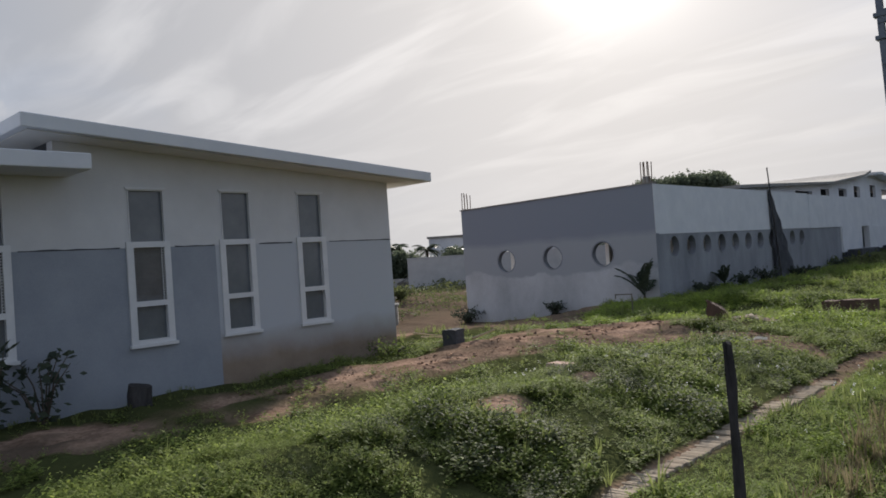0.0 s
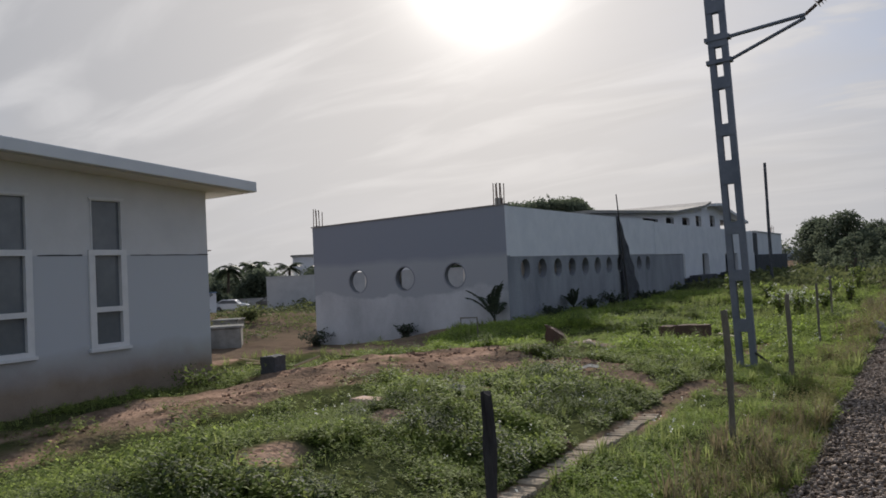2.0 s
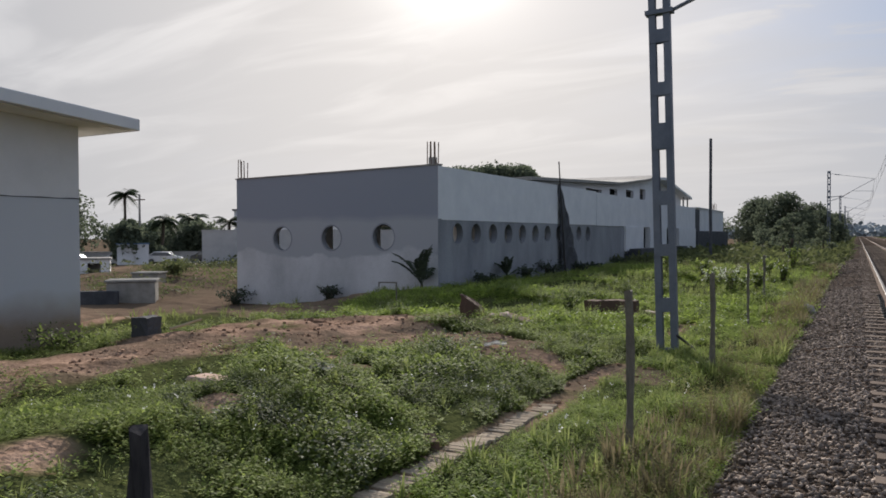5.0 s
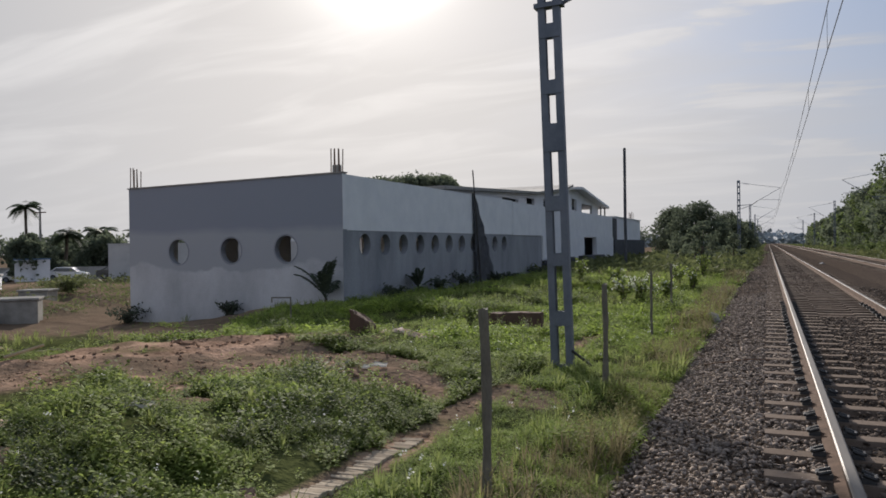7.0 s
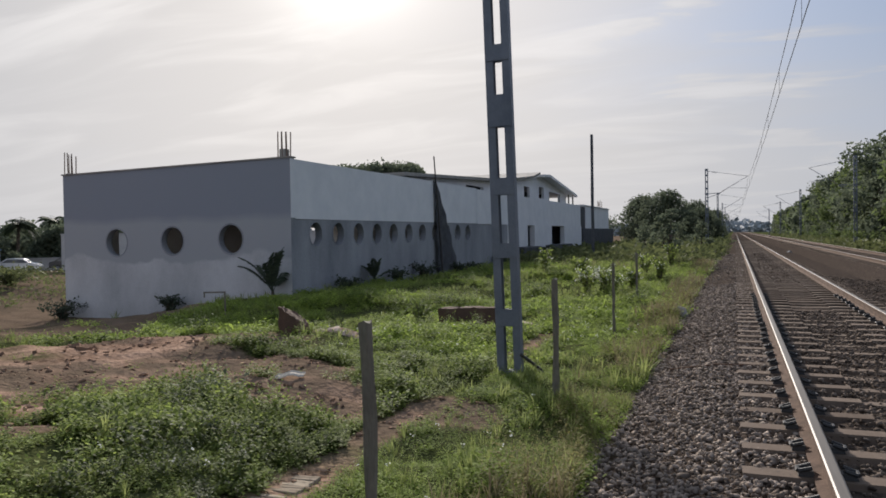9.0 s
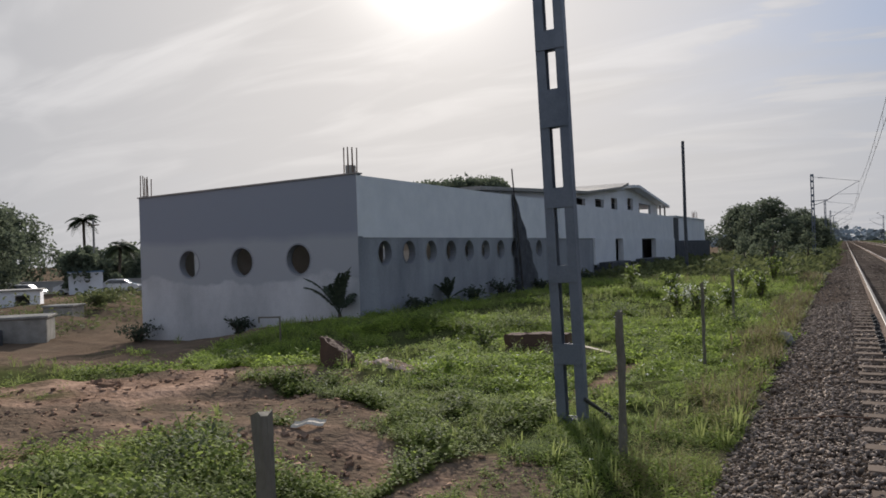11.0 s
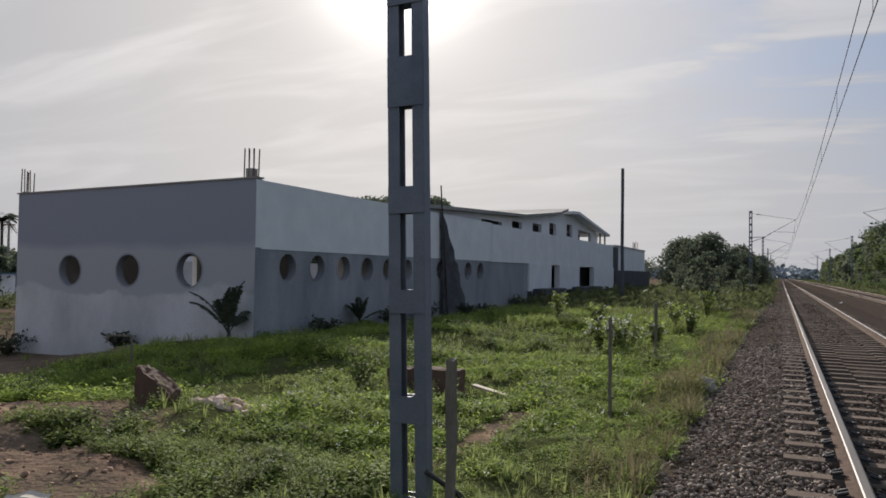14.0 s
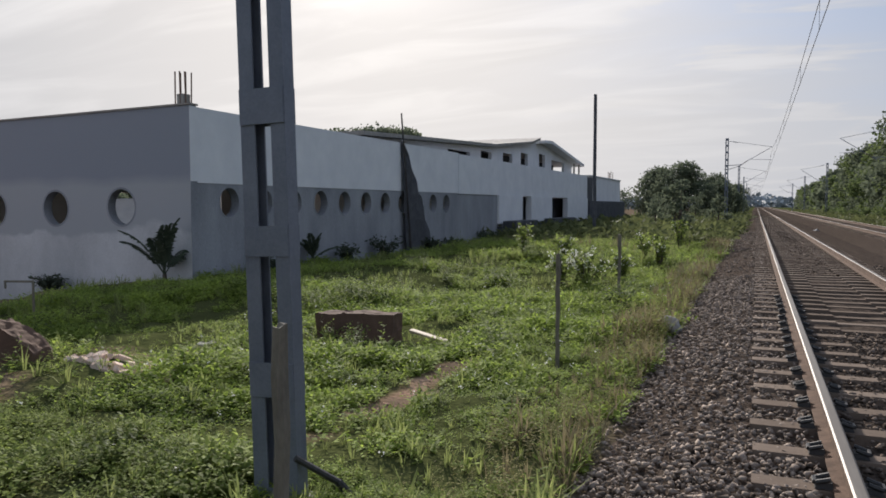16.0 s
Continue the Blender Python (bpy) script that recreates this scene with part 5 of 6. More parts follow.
def build_tree(name, x, y, height, spread, label, leaves=2600, seed=0, leaf=0.30, mat=None, low=0.28, dense=11, sink=0.0, bulge=1.0):
    rng = np.random.default_rng(100 + seed)
    r = random.Random(seed)
    tree = thing(name, pose(x, y, GZ(x, y) - sink), label, "tree")
    bm = bmesh.new()
    top = Vector((r.uniform(-0.3, 0.3), r.uniform(-0.3, 0.3), height * 0.55))
    thick = 0.035 * height
    tube(bm, (0, 0, -0.4), top * 0.5, thick, thick * 0.75, 8, False)
    tube(bm, top * 0.5, top, thick * 0.75, thick * 0.45, 8, False)
    blobs = []
    for k in range(dense):
        a = 2.4 * k + r.uniform(-0.5, 0.5)
        z = height * (low + (0.93 - low) * (k + 0.5) / dense)
        rr = spread * r.uniform(0.35, 0.75) * math.sin(math.pi * min(1, 0.22 + 0.70 * (z / height)))
        c = Vector((rr * math.cos(a), rr * math.sin(a), z))
        tube(bm, top * r.uniform(0.45, 1.0), c, thick * 0.32, thick * 0.08, 5, False)
        blobs.append((np.array(c), bulge * spread * r.uniform(0.30, 0.52)))
    part("trunk", bm, M_BARK, tree, smooth=True)
    pts = []
    for c, rad in blobs:
        n = leaves // dense
        d = rng.normal(size=(n, 3))
        d /= np.linalg.norm(d, axis=1)[:, None]
        q = rad * (0.45 + 0.6 * rng.random(n) ** 0.6)[:, None] * d * np.array((1, 1, 0.72))
        pts.append(c + q * (1 + 0.25 * np.sin(5 * d[:, :1] + 3 * d[:, 1:2] * 2)))
    pts = np.concatenate(pts)
    pts[:, 2] = np.maximum(pts[:, 2], 0.15)
    soup("crown", leaf_quads(pts, rng.uniform(0.6, 1.3, len(pts)) * leaf, rng, 0.2, 0.7), 4, mat or M_TREELEAF, tree)
    return tree


def build_palm(x, y, height, seed, label="tall coconut palm with drooping fronds"):
    rng = np.random.default_rng(900 + seed)
    r = random.Random(seed)
    palm = thing("palm_tree", pose(x, y, GZ(x, y), 0, 0, r.uniform(0, 360)), label, "palm")
    bm = bmesh.new()
    pts = [Vector((0.5 * math.sin(1.2 * k / 6), 0, -0.3 + (height + 0.3) * k / 6)) for k in range(7)]
    for a, b in zip(pts, pts[1:]):
        tube(bm, a, b, 0.19, 0.17, 8, False)
    part("trunk", bm, M_BARK, palm, smooth=True)
    quads = []
    for k in range(28):
        a, rise = 2.4 * k, r.uniform(-0.5, 1.15)
        length = r.uniform(1.7, 2.3)
        d = np.array((math.cos(a), math.sin(a), 0))
        side = np.array((-math.sin(a), math.cos(a), 0))
        for i in range(1, 15):
            t = i / 15
            p = np.array(pts[-1]) + d * length * t + np.array((0, 0, length * (rise * t - 0.9 * t * t)))
            ll = 0.75 * math.sin(math.pi * (0.12 + 0.85 * t))
            for s in (-1, 1):
                tip = p + side * s * ll * 0.8 + d * 0.3 * ll + np.array((0, 0, -0.35 * ll))
                w = d * 0.12
                quads.append((p - w, p + w, tip + w * 0.3, tip - w * 0.3))
    soup("fronds", np.array(quads), 4, M_PALMLEAF, palm)


def build_shrub(name, x, y, height, spread, label, seed, mat=None, leaves=260, leaf=0.13, stems=7, flowers=0, z=None, slim=0.5):
    rng = np.random.default_rng(300 + seed)
    r = random.Random(seed)
    shrub = thing(name, pose(x, y, GZ(x, y) if z is None else z), label, "shrub")
    bm = bmesh.new()
    pts = []
    tips = []
    for k in range(stems):
        a, out = 2.4 * k + r.uniform(-0.4, 0.4), spread * r.uniform(0.3, 1.0)
        tip = Vector((out * math.cos(a), out * math.sin(a), height * r.uniform(0.6, 1.0)))
        mid = Vector((tip.x * 0.4, tip.y * 0.4, tip.z * 0.6))
        tube(bm, (0, 0, -0.1), mid, 0.018, 0.012, 5, False)
        tube(bm, mid, tip, 0.012, 0.005, 5, False)
        tips.append(np.array(tip))
        n = leaves // stems
        t = rng.random(n) ** 0.7
        base = np.array(mid) * np.minimum(1, t * 2)[:, None] * (t < 0.5)[:, None] + (np.array(mid) + (np.array(tip) - np.array(mid)) * ((t - 0.5) * 2)[:, None]) * (t >= 0.5)[:, None]
        pts.append(base + rng.normal(size=(n, 3)) * spread * 0.10)
    part("woody_base", bm, M_BARK, shrub)
    pts = np.concatenate(pts)
    pts[:, 2] = np.maximum(pts[:, 2], 0.04)
    soup("leaves", leaf_quads(pts, rng.uniform(0.6, 1.3, len(pts)) * leaf, rng, 0.35, slim), 4, mat or M_SHRUB, shrub)
    if flowers:
        sel = pts[np.argsort(-pts[:, 2])[: len(pts) // 2]]
        c = sel[rng.integers(0, len(sel), flowers)]
        c = np.repeat(c, 5, 0) + rng.normal(size=(flowers * 5, 3)) * 0.03
        soup("blossom", leaf_quads(c, rng.uniform(0.03, 0.06, len(c)), rng, 0.0, 0.9), 4, M_PETAL, shrub)["kind"] = "stuff"
    return shrub


def build_arching_plant(x, y, height, reach, label, seed):
    """A young palm-like plant: a short stem and a few thick arching fronds with drooping leaflets."""
    r = random.Random(seed)
    plant = thing("young_palm", pose(x, y, GZ(x, y)), label, "palm")
    bm = bmesh.new()
    tube(bm, (0, 0, -0.1), (0, 0, height * 0.16), 0.07, 0.05, 7, False)
    part("stem", bm, M_BARK, plant, smooth=True)
    crown = np.array((0, 0, height * 0.14))
    for k in range(12):
        a = 2.4 * k + r.uniform(-0.4, 0.4)
        lift = radians((80, 46, 66, 86, 56)[k % 5] + r.uniform(-6, 6))
        length = reach * r.uniform(0.8, 1.15) * (0.75 + 0.35 * math.sin(lift))
        d, side = np.array((math.cos(a), math.sin(a), 0.0)), np.array((-math.sin(a), math.cos(a), 0.0))

        def at(t):
            out, up = length * math.cos(lift) * t, length * math.sin(lift) * t
            return crown + d * (0.9 * out + 0.16 * length * t ** 2) + np.array((0, 0, up - (0.40 - 0.16 * math.sin(lift)) * length * t ** 2.6))

        rib = bmesh.new()
        for i in range(8):
            tube(rib, at(i / 8), at((i + 1) / 8), 0.016 * (1 - i / 10), 0.016 * (1 - (i + 1) / 10), 5, False)
        frond = part("frond", rib, M_SHRUB, plant)
        quads = []
        for i in range(6, 27):
            t = i / 26
            p, ahead = at(t), at(min(1, t + 0.05)) - at(t - 0.05)
            ahead = ahead / (np.linalg.norm(ahead) + 1e-6)
            ll = 0.20 * reach * math.sin(math.pi * (0.10 + 0.75 * t)) * r.uniform(0.7, 1.2)
            for q in (-1, 1):
                tip = p + side * q * ll * 0.75 + ahead * 0.55 * ll + np.array((0, 0, -0.30 * ll))
                mid = p + (tip - p) * 0.45 + np.array((0, 0, 0.08 * ll))
                quads.append((p, mid + ahead * 0.04, tip, mid - ahead * 0.04))
        soup("leaflet_rest", np.array(quads), 4, M_SHRUB, frond)["kind"] = "stuff"
    return plant


# left background
for k, (x, y, h, s) in enumerate(((-82, 47.5, 15.5, 4.0), (-78, 51.5, 11.5, 5.0), (-71, 58.5, 4.4, 2.8), (-92, 58, 10.5, 5.5), (-99, 68, 11.0, 6.0), (-80, 66, 4.9, 4.0), (-73, 70, 4.5, 4.0), (-66, 73, 4.2, 3.8), (-86, 76, 4.6, 4.5), (-104, 52, 12.0, 6.0), (-58, 92, 5.0, 3.6), (-95, 84, 4.6, 5.0))):
    build_tree("tree", x, y, h, s, "dark broad-leaved tree on the far side of the yard", 7500, k, 0.44, low=0.12)
for k, (x, y, h) in enumerate(((-88, 71, 9.2), (-80, 75, 5.8), (-76, 78, 5.2), (-73, 81, 4.8), (-71.7, 63.1, 5.2), (-84, 79, 6.0))):
    build_palm(x, y, h, k)
build_tree("rain_tree", -36.2, 80.0, 10.5, 13.0, "wide flat-topped tree rising behind the hall", 30000, 40, 0.30, low=0.84, dense=44, bulge=0.27)
# along the line, far left
for k, (x, y, h, s) in enumerate(((-9.5, 122, 7.6, 5.0), (-13.5, 126, 7.3, 4.8), (-5.6, 128, 5.2, 3.2), (-21, 128, 5.4, 3.2), (-28, 132, 5.0, 4.0), (-4.2, 150, 4.6, 2.6), (-8.0, 175, 8.0, 4.0), (-5, 210, 7.0, 3.5), (-6, 260, 8.0, 4.0))):
    build_tree("tree", x, y, h, s, "dark bushy tree beside the railway line", 9000 if h > 7 else 4000, 60 + k, 0.36, low=0.06)
# hedge of trees on the other side of the tracks
row = 0
y = 55.0
while y < 420:
    for dx in (0.0, 4.5):
        h = (7.2 + 4.2 * random.random()) * (1 - 0.16 * float(step(y, 150, 200)))
        build_tree("tree", 13.4 + dx + random.uniform(-0.8, 0.8) + (0.02 * (y - 55)), y + dx, h + 0.3 * dx, 3.8, "leafy green tree in the row beside the tracks", 5600 if y < 160 else 1500, 200 + row, 0.40 if y < 160 else 0.9, M_TREELIGHT if row % 6 == 0 else M_TREELEAF, low=0.05)
        row += 1
    y += 6.5 + 0.03 * (y - 55)
for k in range(14):
    build_shrub("shrub", 11.6 + random.uniform(-0.6, 0.9), 58 + 6.5 * k, random.uniform(1.0, 2.0), 1.3, "low green bush at the edge of the tracks", 400 + k, M_TREELIGHT, 500, 0.30, 12)
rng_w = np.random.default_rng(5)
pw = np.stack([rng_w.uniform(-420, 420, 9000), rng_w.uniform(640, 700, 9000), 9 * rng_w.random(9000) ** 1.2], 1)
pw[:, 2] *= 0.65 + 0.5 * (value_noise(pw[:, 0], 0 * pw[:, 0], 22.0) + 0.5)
tagged(soup("far_woods", leaf_quads(pw, rng_w.uniform(3, 5, 9000), rng_w, 0.2, 0.8), 4, M_FARWOOD), "blue-green line of woods at the horizon with haze painted into the colour", "woods", kind="stuff")
# plants near the buildings
build_arching_plant(-13.62, 25.9, 1.5, 1.45, "dark young palm with arching fronds at the corner of the hall", 1)
build_arching_plant(-12.75, 31.3, 1.0, 0.95, "small dark palm-like plant against the hall wall", 2)
build_shrub("shrub", -6.2, 20.4, 0.6, 0.28, "dark upright bushy weed standing in the grass", 90, M_BUSHY, 420, 0.09, 9)
for k, (x, y, h, s) in enumerate(((-35.0, 33.5, 0.7, 1.2), (-40.0, 38.0, 0.8, 1.4), (-46.0, 41.0, 0.9, 1.5))):
    build_shrub("shrub", x, y, h, s, "dark low bush among soil mounds on lower ground", 80 + k, M_VERGE, 700, 0.2, 16)
build_shrub("shrub", -22.7, 26.0, 0.6, 0.9, "low dark bush at the foot of the hall", 3, leaves=700, leaf=0.12, stems=14)
build_shrub("shrub", -17.9, 26.1, 0.55, 0.6, "low dark bush at the foot of the hall", 4, leaves=600, leaf=0.12, stems=12)
for k, y in enumerate((29.2, 33.4, 36.2, 40.5, 43.2, 47.5, 52.0, 57.0)):
    build_shrub("shrub", -12.8, y, (0.35, 0.5, 0.75, 0.4)[k % 4], 0.65, "dark shrub growing along the hall wall", 20 + k, leaves=420, leaf=0.15, stems=10)
build_shrub("shrub", -11.85, 4.25, 1.15, 0.8, "dark straggling leafy shrub against the house wall", 6, leaves=130, leaf=0.17, stems=8)
build_shrub("shrub", -11.8, 3.62, 1.55, 0.28, "tall thin leafy sapling against the house wall", 7, leaves=110, leaf=0.17, stems=3)
build_shrub("shrub", -11.5, 10.9, 0.34, 0.8, "low weedy bush at the corner of the house", 8, M_BUSHY, 600, 0.07, 14)
for k, (x, y, h, s, f) in enumerate(((-3.6, 28.4, 0.95, 0.6, 60), (-4.3, 29.0, 0.85, 0.55, 50), (-3.1, 30.2, 0.8, 0.45, 34), (-5.6, 34.5, 0.9, 0.5, 10), (-7.3, 35.8, 1.1, 0.3, 10), (-2.6, 33.8, 1.1, 0.3, 18), (-3.4, 36.5, 1.0, 0.4, 12), (-3.0, 44.0, 1.3, 0.4, 8))):
    build_shrub("milkweed", x, y, h, s, "grey-green broad-leaved milkweed with white flowers", 40 + k, M_LEAF, 260, 0.13, 10, f, slim=0.75)
for k, (x, y, h) in enumerate(((-3.4, 47.0, 3.2), (-4.6, 58.0, 3.0), (-2.6, 70.0, 2.6), (-6.5, 66.0, 2.4), (-10.0, 96.0, 3.4), (-4.8, 80.0, 3.0))):
    build_tree("sapling", x, y, h, 0.9, "young slender tree in tall grass beside the line", 500, 500 + k, 0.2, low=0.35, dense=6)
bm = bmesh.new()
tube(bm, (0, 0, -0.2), (0.02, 0.03, 0.34), 0.19, 0.17, 12)
bmesh.ops.subdivide_edges(bm, edges=bm.edges[:], cuts=2, use_grid_fill=True)
rough(bm, 0.06, 4)
ob = part("tree_stump", bm, M_DARKWOOD)
ob.location = (-11.75, 5.62, GZ(-11.75, 5.62))
tagged(ob, "dark old tree stump beside the house wall", "stump")


# ---- ground cover ----
def weed_template(seed, leaves, radius, height, size, flat, slim=0.65):
    rng = np.random.default_rng(seed)
    a, q = rng.uniform(0, 6.28, leaves), radius * np.sqrt(rng.random(leaves))
    c = np.stack([q * np.cos(a), q * np.sin(a), height * (0.15 + 0.85 * rng.random(leaves)) * (1 - 0.4 * q / radius)], 1)
    v = leaf_quads(c, size * rng.uniform(0.6, 1.3, leaves), rng, flat, slim).reshape(-1, 3)
    v[:, 2] = np.maximum(v[:, 2], 0.0)
    return v, np.arange(len(v)).reshape(-1, 4)


def sprig_template(seed, sprigs, leaves, radius, height, size, slim=0.6):
    """A weed of several leaning stalks, each with pairs of leaves that grow smaller towards the tip."""
    rng = np.random.default_rng(seed)
    quads = []
    for _ in range(sprigs):
        a, out, up = rng.uniform(0, 6.28), radius * rng.uniform(0.3, 1.0), height * rng.uniform(0.5, 1.0)
        for i in range(leaves):
            t = (i + 0.6) / leaves
            p = np.array((out * math.cos(a) * t, out * math.sin(a) * t, up * t ** 0.8))
            turn = a + 2.4 * i + rng.uniform(-0.4, 0.4)
            l = size * rng.uniform(0.7, 1.25) * (1.15 - 0.55 * t)
            rise = rng.uniform(-0.25, 0.55) + 0.5 * t
            d = np.array((math.cos(turn), math.sin(turn), rise))
            w = np.array((-math.sin(turn), math.cos(turn), rng.uniform(-0.3, 0.3))) * l * slim * 0.5
            quads.append((p, p + d * l * 0.5 + w, p + d * l - np.array((0, 0, 0.2 * l)), p + d * l * 0.5 - w))
    v = np.array(quads).reshape(-1, 3)
    v[:, 2] = np.maximum(v[:, 2], 0.0)
    return v, np.arange(len(v)).reshape(-1, 4)


def tuft_template(seed, blades, height, lean):
    rng = np.random.default_rng(seed)
    vs = []
    for _ in range(blades):
        a, l, h = rng.uniform(0, 6.28), lean * rng.random(), height * rng.uniform(0.5, 1.1)
        d, s = np.array((math.cos(a), math.sin(a), 0)), np.array((-math.sin(a), math.cos(a), 0)) * 0.006
        b = d * rng.random() * 0.04
        m, t = b + d * l * 0.4 + (0, 0, h * 0.65), b + d * l + (0, 0, h)
        vs += [b - s, b + s, m + s * 0.8, m - s * 0.8, m - s * 0.8, m + s * 0.8, t + s * 0.15, t - s * 0.15]
    v = np.array(vs)
    return v, np.arange(len(v)).reshape(-1, 4)


def cover(name, label, mat, templates, regions, size, keep, seed):
    rng = np.random.default_rng(seed)
    p = np.concatenate([np.stack([rng.uniform(a, b, n), rng.uniform(c, d, n)], 1) for a, b, c, d, n in regions])
    p = p[rng.random(len(p)) < keep(p[:, 0], p[:, 1])]
    s = rng.uniform(*size, len(p)) * (1 + 0.02 * np.clip(p[:, 1] - 18, 0, 40)) * (1 + 1.0 * value_noise(p[:, 0], p[:, 1] + 70, 1.1) + 0.9 * value_noise(p[:, 0] + 20, p[:, 1], 0.38))
    z = ground_z(p[:, 0], p[:, 1]) - 0.01
    v, f = scatter(templates, np.column_stack([p, z]), s, rng.uniform(0, 6.3, len(p)))
    tagged(indexed(name, v, f, mat), label, "weeds", kind="stuff")


def outside(x, y):
    """Clear of the buildings, the brick edging and the ballast."""
    house = (x < XA + 0.15) & (x > -20.0) & (y < 12.0)
    hall = (x < XB + 0.15) & (x > -23.3) & (y > YB - 0.15) & (y < 93)
    edging = (np.abs(x + 3.12) < 0.12 + 0.1 * value_noise(x, y, 0.5)) & (y < 12.6)
    stones = x > -1.12 + 0.15 * value_noise(x, y, 0.8)
    return ~(house | hall | edging | stones)


def patches(x, y):
    return np.clip(0.58 + 2.2 * value_noise(x, y, 1.6) + 1.8 * value_noise(x + 40, y, 0.5), 0.04, 1)


def low_weeds(x, y):
    masonry_ = np.maximum(blob(x, y, -5.42, 20.6, 0.95, 0.6), blob(x, y, -6.5, 16.85, 1.15, 0.75))
    return (1 - 0.8 * masonry_) * outside(x, y) * (1 - bare(x, y)) ** 1.5 * patches(x, y)


def left_of_edging(x, y):
    return low_weeds(x, y) * (x < -3.1)


def verge(x, y):
    return outside(x, y) * (x > -3.0) * (1 - 0.7 * bare(x, y)) * np.clip(0.75 + 1.2 * value_noise(x, y, 0.7), 0.1, 1)


cover("creeping_weeds", "dense low leafy creeping weeds over uneven soil", M_LEAF, [sprig_template(i, 5, 5, 0.13, 0.13, 0.044) for i in range(10)],
      ((-7.5, -3.1, 2.5, 16, 34000), (-12.2, -7.5, 2.5, 16, 5200)), (0.55, 1.4), left_of_edging, 11)
cover("creeping_weeds", "short bright green weeds between the edging and the ballast", M_SWARD, [sprig_template(200 + i, 5, 4, 0.09, 0.09, 0.026) for i in range(8)],
      ((-3.0, -1.1, 3.5, 16, 15000),), (0.6, 1.35), verge, 31)
cover("creeping_weeds", "green low leafy weeds before the hall", M_SWARD, [sprig_template(20 + i, 4, 4, 0.14, 0.12, 0.050, 0.5) for i in range(10)],
      ((-13.2, -1.1, 16, 27, 30000), (-13.2, -1.1, 27, 48, 18000)), (0.55, 1.5), low_weeds, 16)
cover("tall_weeds", "taller upright leafy weeds in clumps", M_LEAF, [sprig_template(40 + i, 5, 8, 0.12, 0.34, 0.046, 0.5) for i in range(6)],
      ((-7.0, -3.2, 2.5, 18, 3600), (-12.5, -1.2, 18, 60, 4500)), (0.5, 1.15), lambda x, y: low_weeds(x, y) * step(value_noise(x, y, 1.7), -0.08, 0.25), 12)
cover("weed_clumps", "bushy dark green weed clumps standing above the low weeds", M_BUSHY, [sprig_template(140 + i, 14, 7, 0.22, 0.36, 0.050) for i in range(8)],
      ((-7.2, -3.4, 4, 16, 1000), (-11.0, -1.6, 16, 40, 3600)), (0.4, 1.1), lambda x, y: low_weeds(x, y) * step(value_noise(x + 13, y, 0.9), 0.06, 0.3), 18)
# dark leaves paint the shaded slope below the mound
cover("dusky_weeds", "grey-green weeds on the slope below the mound, coloured as in shade", M_SHADED_WEED, [sprig_template(240 + i, 9, 6, 0.18, 0.26, 0.050, 0.5) for i in range(8)],
      ((-5.4, -3.2, 3.5, 13.5, 1700),), (0.5, 1.2), lambda x, y: low_weeds(x, y) * step(value_noise(x + 5, y + 8, 1.0) + 0.3 * blob(x, y, -4.1, 6.8, 1.1, 3.0), 0.12, 0.4), 32)
cover("feathery_weeds", "yellowish feathery weeds beside the ballast", M_FEATHER, [sprig_template(260 + i, 7, 11, 0.13, 0.36, 0.026, 0.45) for i in range(6)],
      ((-2.3, -1.05, 5, 30, 3000),), (0.5, 1.15), lambda x, y: verge(x, y) * step(x + 0.5 * value_noise(x, y, 1.2), -2.0, -1.45) * (0.25 + 0.75 * step(value_noise(x + 3, y, 1.6), -0.1, 0.2)), 33)
cover("grass", "green and yellowish grass blades among the weeds", M_GRASS, [tuft_template(i, 9, 0.17, 0.13) for i in range(8)],
      ((-3.0, -1.0, 4, 18, 650), (-7.5, -3.0, 3, 18, 500), (-12.5, -1.0, 18, 60, 3500), (-16, -11, 12, 26, 500), (-12.2, -11.4, 3, 12, 160)), (0.5, 1.25), lambda x, y: outside(x, y) * (1 - bare(x, y)) ** 3, 13)
cover("dry_grass", "dry brown grass along the edge of the ballast", M_DRY, [tuft_template(60 + i, 10, 0.22, 0.16) for i in range(6)],
      ((-2.0, -1.0, 6, 50, 2600), (-12.5, -2.0, 40, 80, 2000)), (0.5, 1.2), lambda x, y: outside(x, y) * np.clip(0.35 + 1.5 * value_noise(x, y, 2.5), 0.05, 1), 14)
cover("verge_grass", "tall mixed grass on the far verge of the line", M_VERGE, [weed_template(90 + i, 16, 0.35, 0.30, 0.13, 0.3, 0.4) for i in range(6)],
      ((-13.0, -1.3, 48, 130, 9000), (9.6, 13.0, 40, 200, 5000), (-60, -23.5, 18, 62, 2600)), (0.6, 1.5), lambda x, y: np.where(x < -14, 0.8 * outside(x, y) * step(value_noise(x, y, 5.0), -0.12, 0.12), np.where(x > 0, 1.0, outside(x, y))), 15)
# white petals serve as wild flowers and as painted glints on the weeds
rng_f = np.random.default_rng(77)
pf = np.stack([rng_f.uniform(-8, -1.6, 1500), rng_f.uniform(7, 34, 1500)], 1)
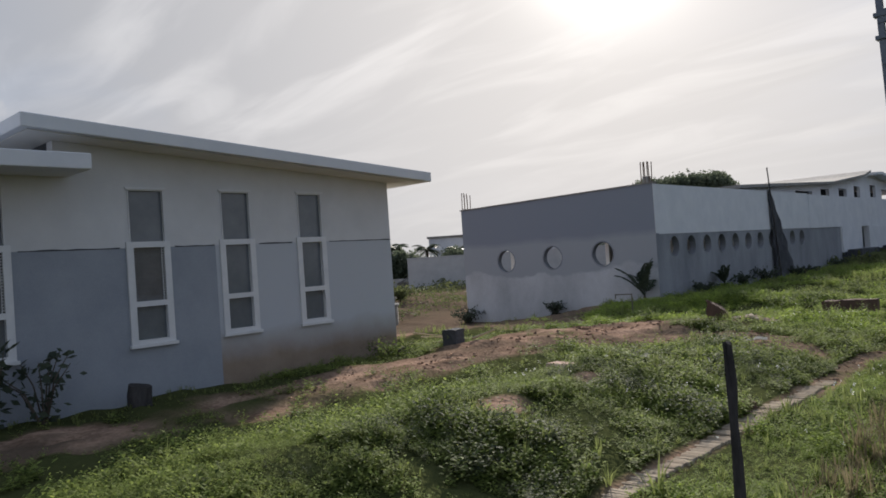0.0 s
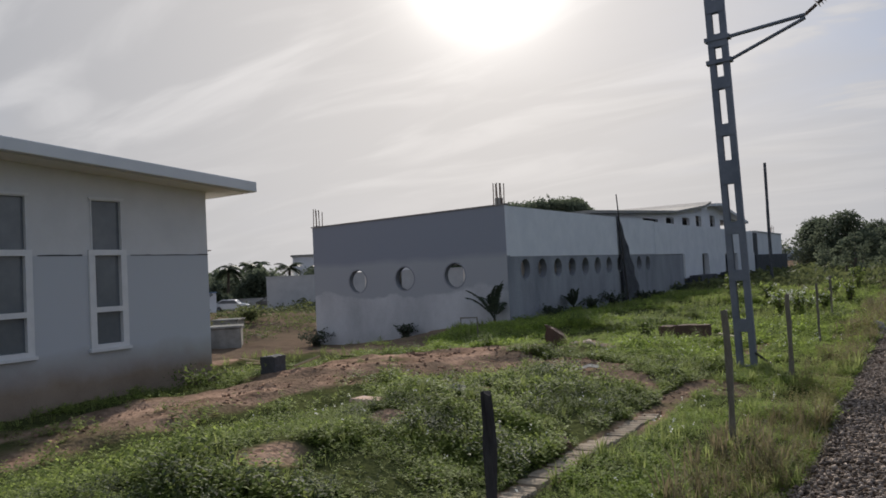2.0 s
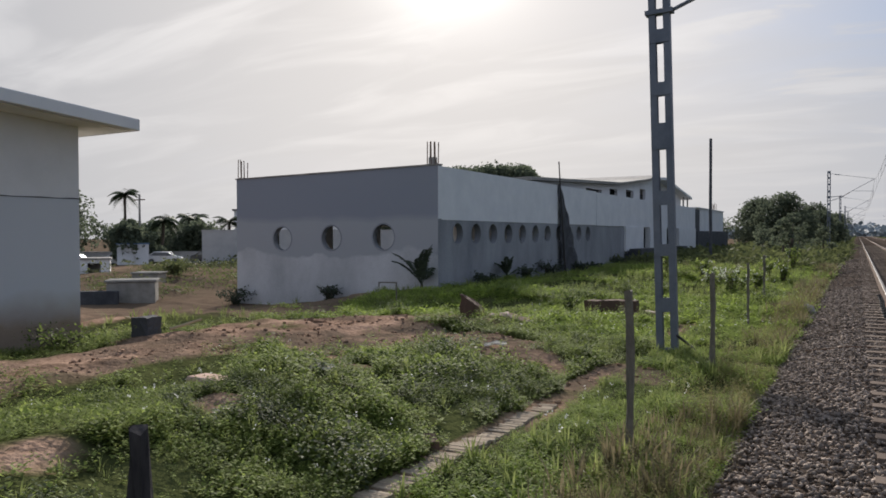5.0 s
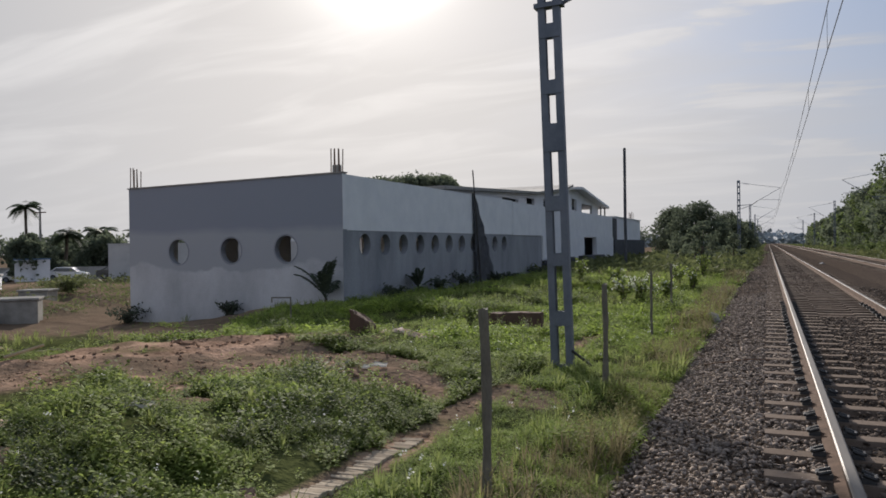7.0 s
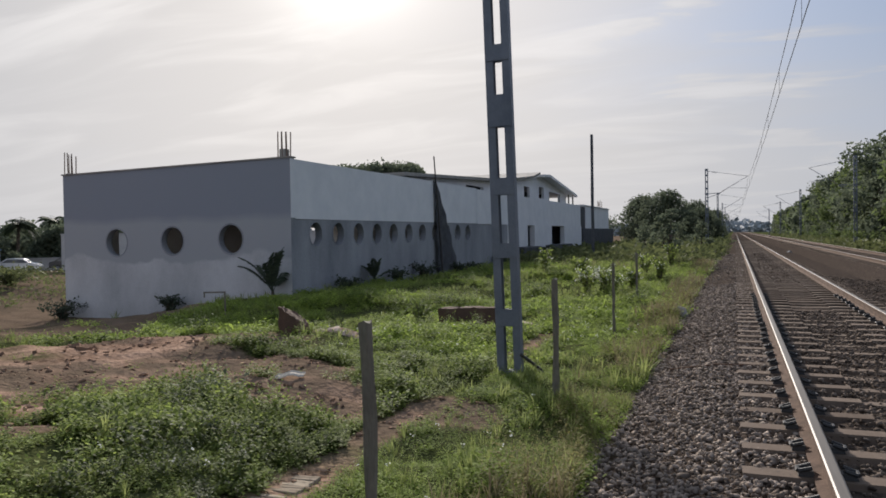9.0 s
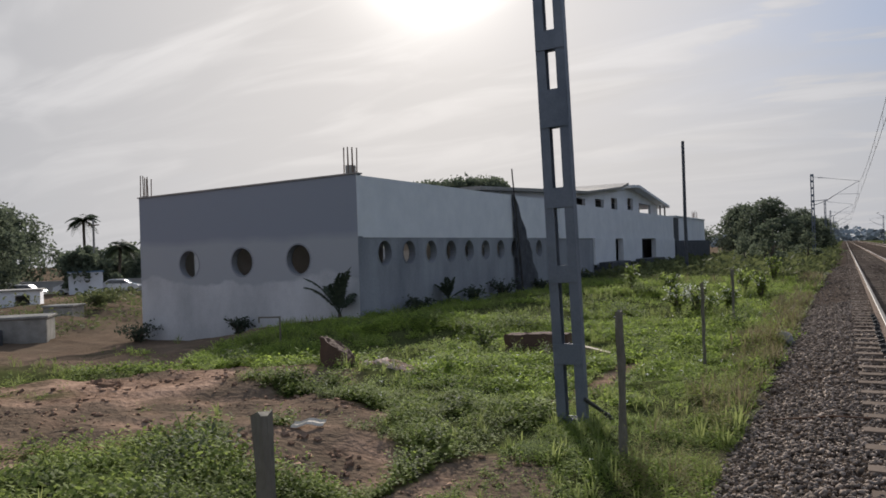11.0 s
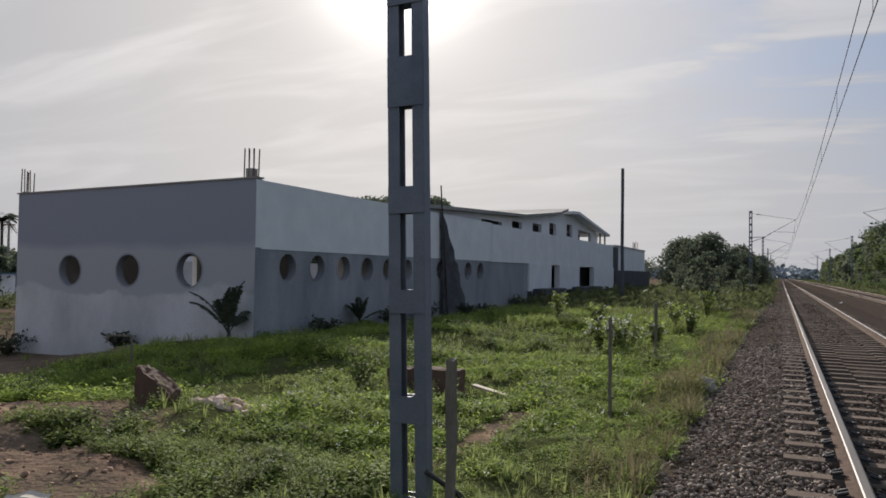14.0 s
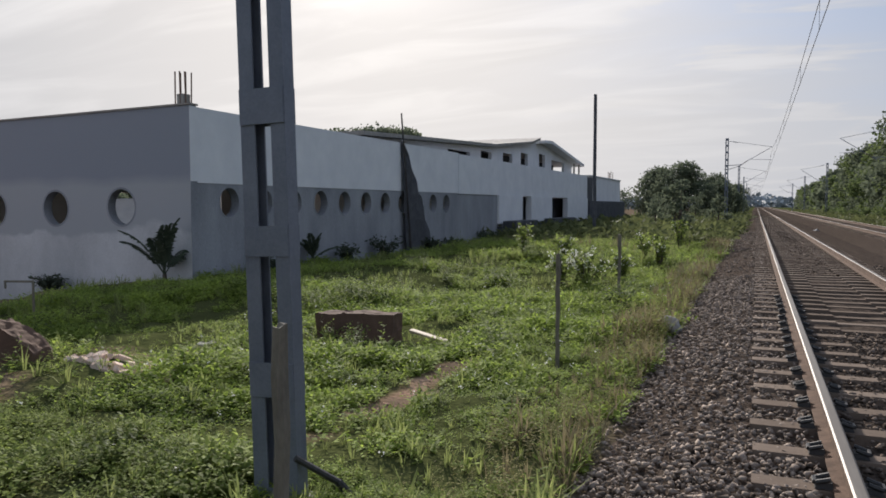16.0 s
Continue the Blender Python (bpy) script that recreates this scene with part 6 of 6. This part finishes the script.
pf = pf[rng_f.random(1500) < 0.45 * low_weeds(pf[:, 0], pf[:, 1])]
pf = np.column_stack([pf, ground_z(pf[:, 0], pf[:, 1]) + rng_f.uniform(0.10, 0.2, len(pf))])
pf = np.repeat(pf, 5, 0) + rng_f.normal(size=(len(pf) * 5, 3)) * 0.012
tagged(soup("flowers_and_glints", leaf_quads(pf, rng_f.uniform(0.012, 0.024, len(pf)), rng_f, 0.3, 0.9), 4, M_PETAL), "tiny white specks as wild flowers and painted glints in the weeds", "flowers", kind="stuff")


def build_clods():
    shapes = [stone_template(50 + i) for i in range(6)]
    rng = np.random.default_rng(21)
    n = 15000
    p = np.stack([rng.uniform(-12.0, -2.6, n), rng.uniform(7, 20, n)], 1)
    p = p[rng.random(n) < bare(p[:, 0], p[:, 1]) * np.clip(0.4 + 1.6 * value_noise(p[:, 0], p[:, 1], 0.8), 0.03, 1)]
    size = 0.007 + 0.045 * rng.random(len(p)) ** 5
    v, f = scatter(shapes, np.column_stack([p, ground_z(p[:, 0], p[:, 1]) + size * 0.3]), size, rng.uniform(0, 6.3, len(p)))
    tagged(indexed("soil_clods", v, f, M_CLOD), "small crumbled clods of reddish soil on the bare patches", "soil", kind="stuff")


build_clods()


# ---- brick edging beside the line ----
def build_edging():
    strip = thing("brick_edging", pose(0, 0, 0), "strip of weathered bricks laid on edge along the ground", "edging")
    bm = bmesh.new()
    box(bm, -0.125, 0.125, -0.0228, 0.0228, -0.07, 0.05)
    rough(bm, 0.01, 3)
    proto = part("brick", bm, M_BRICK, strip, bevel=0.005)
    first = True
    for k in range(146):
        y = 4.3 + 0.0465 * k
        if random.random() < 0.05:
            continue
        m = pose(-3.12 + random.uniform(-0.016, 0.016), y, GZ(-3.12, y) - 0.035 + 0.035 * float(value_noise(2.0, y, 0.7)) + random.uniform(-0.004, 0.004), random.uniform(-0.8, 0.8), random.uniform(-1.5, 1.5), random.uniform(-0.8, 0.8))
        if first:
            proto.matrix_basis, first = m, False
        else:
            share("brick", proto, m, strip)


build_edging()
